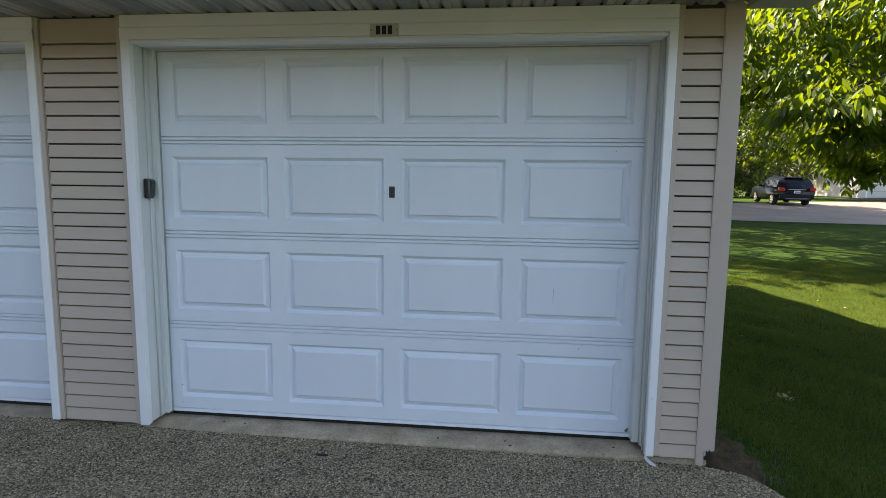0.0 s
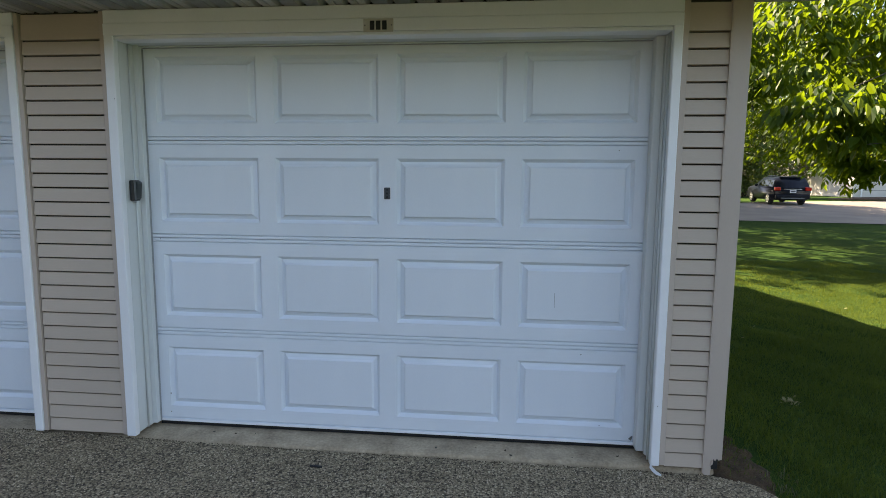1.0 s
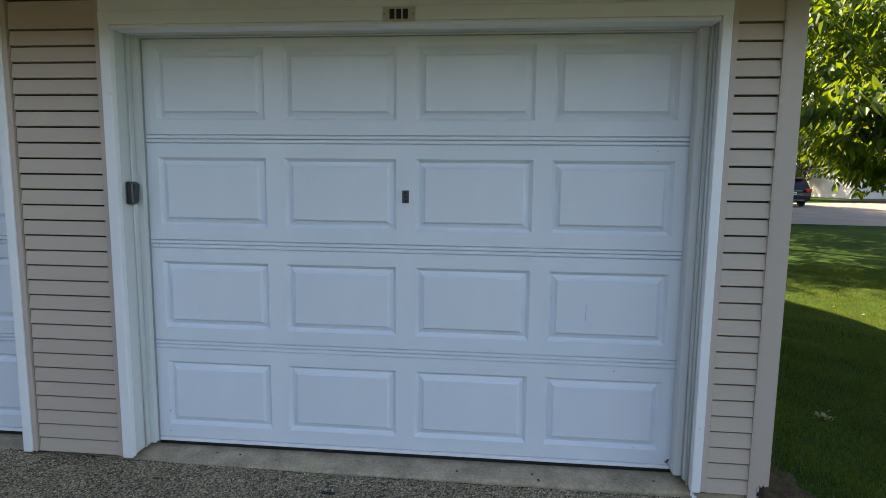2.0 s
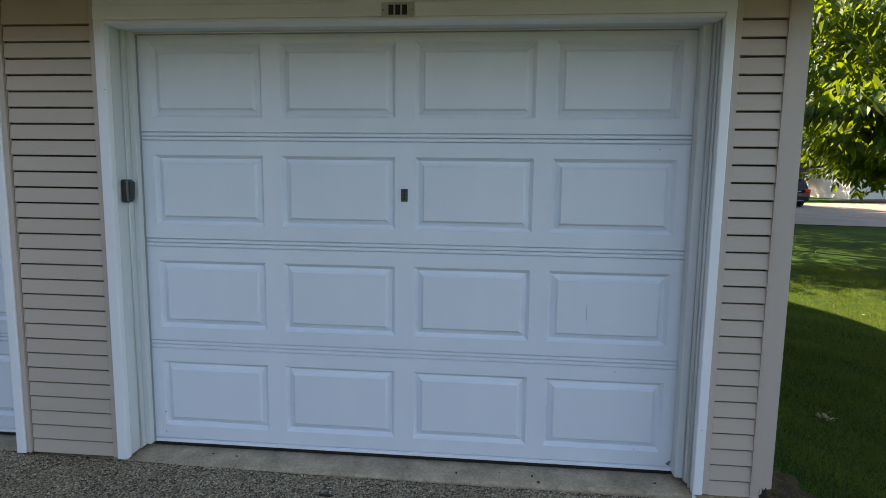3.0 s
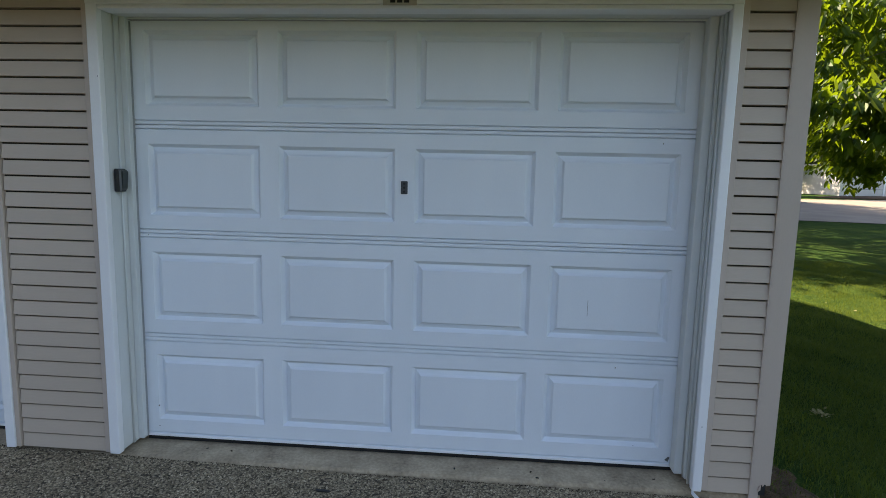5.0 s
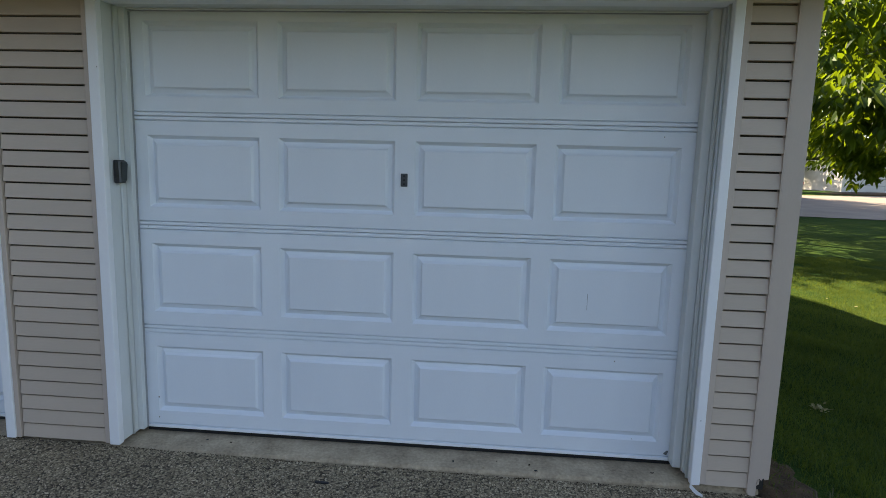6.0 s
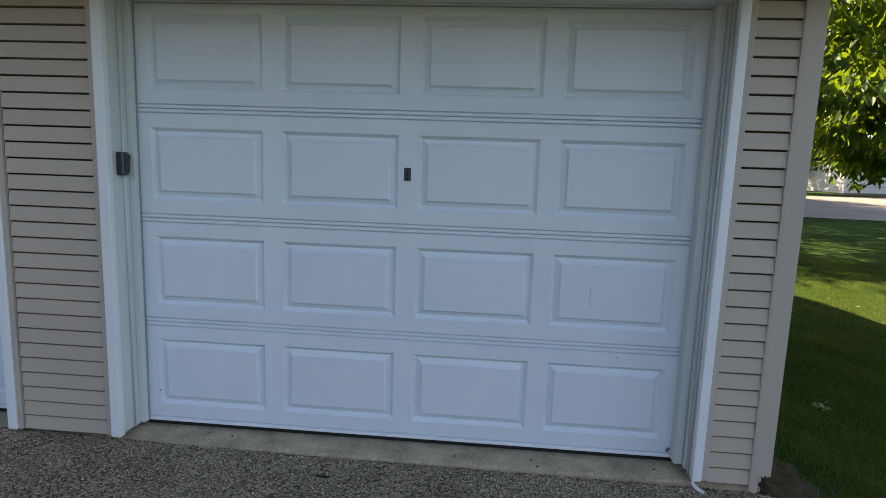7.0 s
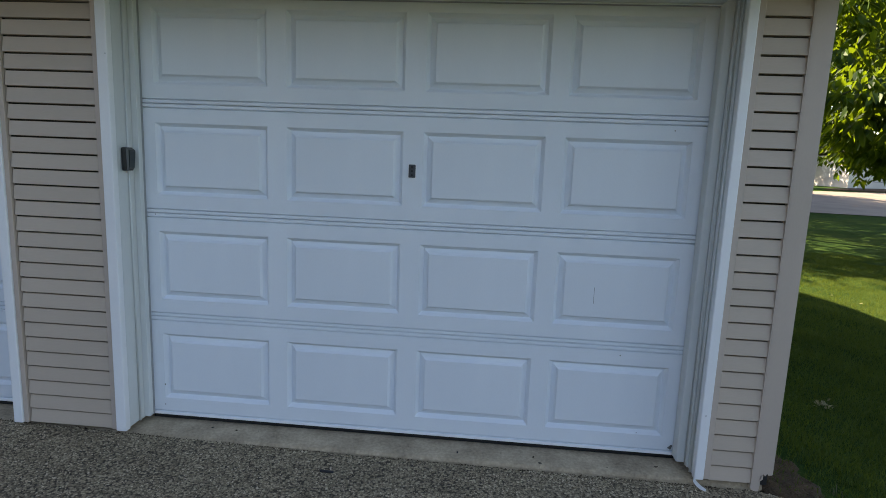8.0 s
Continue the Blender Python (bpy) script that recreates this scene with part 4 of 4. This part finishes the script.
crumbs(4200, 91)
g = np.random.default_rng(93)
for k in range(16):
    x, y, r = g.uniform(0.1, 2.6), g.uniform(-0.135, -0.03), g.uniform(0.003, 0.007)
    own = bmesh.new()
    bmesh.ops.create_icosphere(own, subdivisions=1, radius=r, matrix=Matrix.Translation((x, y, -0.0265 + 0.02 * (y + 0.04) + r * 0.35)) @ Matrix.Rotation(g.uniform(0, 6), 4, "Z") @ Matrix.Diagonal((1.5, 0.8, 0.5, 1)))
    tagged(part("pebble", own, (SOIL, CHIP, RUBBER)[k % 3]), "small dark crumb of grit on the concrete sill", "pebble", group="grit on the sill")
for k, (a, b, nn) in enumerate(((3.27, -0.16, 16), (3.33, -0.24, 22), (3.40, -0.10, 14), (3.20, 0.12, 12))):
    g = np.random.default_rng(200 + k)
    v, f = [], []
    for q in range(nn):
        x, y = a + g.normal(0, 0.025), b + g.normal(0, 0.025)
        h, t, w = g.uniform(0.02, 0.05), g.uniform(0, 6.28), 0.0018
        z = float(lawn_z(np.array([x]), np.array([y]))[0])
        dx, dy = math.cos(t) * h * 0.6, math.sin(t) * h * 0.6
        v += [(x - w, y, z), (x + w, y, z), (x + dx * 0.5 + w, y + dy * 0.5, z + h * 0.7), (x + dx * 0.5 - w, y + dy * 0.5, z + h * 0.7), (x + dx, y + dy, z + h * 0.8)]
        f += [(5 * q, 5 * q + 1, 5 * q + 2, 5 * q + 3), (5 * q + 3, 5 * q + 2, 5 * q + 4)]
    tagged(arrays("dry_grass_tuft", v, f, STRAW), "pale dry tuft of grass at the drive's edge", "grass tuft", group="dry tufts", kind="stuff")

c = chips(70000, 61)
c["kind"] = "stuff"

# ---- siding boards, last ----
COURSE = 0.0753
Z_LOW = -0.0075


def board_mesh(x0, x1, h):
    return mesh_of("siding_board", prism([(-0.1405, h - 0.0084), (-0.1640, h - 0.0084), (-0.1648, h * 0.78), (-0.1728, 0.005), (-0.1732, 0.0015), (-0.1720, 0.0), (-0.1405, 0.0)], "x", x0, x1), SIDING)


for x0, x1 in ((-0.556, -0.1170), (2.7770, 2.9640), (LEFT, OPENINGS[0][0] - 0.08)):
    me, tall = board_mesh(x0, x1, COURSE), board_mesh(x0, x1, 2.236 - (Z_LOW + 28 * COURSE))
    drop = 0.009 if x0 > 2 else 0.0
    for k in range(29):
        b = new("siding_board", tall if k == 28 else me)
        b.parent, b.location = wall_front, (0, 0, Z_LOW - drop + k * COURSE)
side_me = mesh_of("siding_board", prism([(0.0, 0.0), (0.0205, 0.0), (0.021, 0.005), (0.004, COURSE), (0.0, COURSE)], "y", -0.09, BACK - 0.01), SIDING)
for k in range(30):
    b = new("siding_board", side_me)
    b.parent, b.location = wall_side, (RIGHT - 0.0115, 0, Z_LOW + 0.03 + k * COURSE)
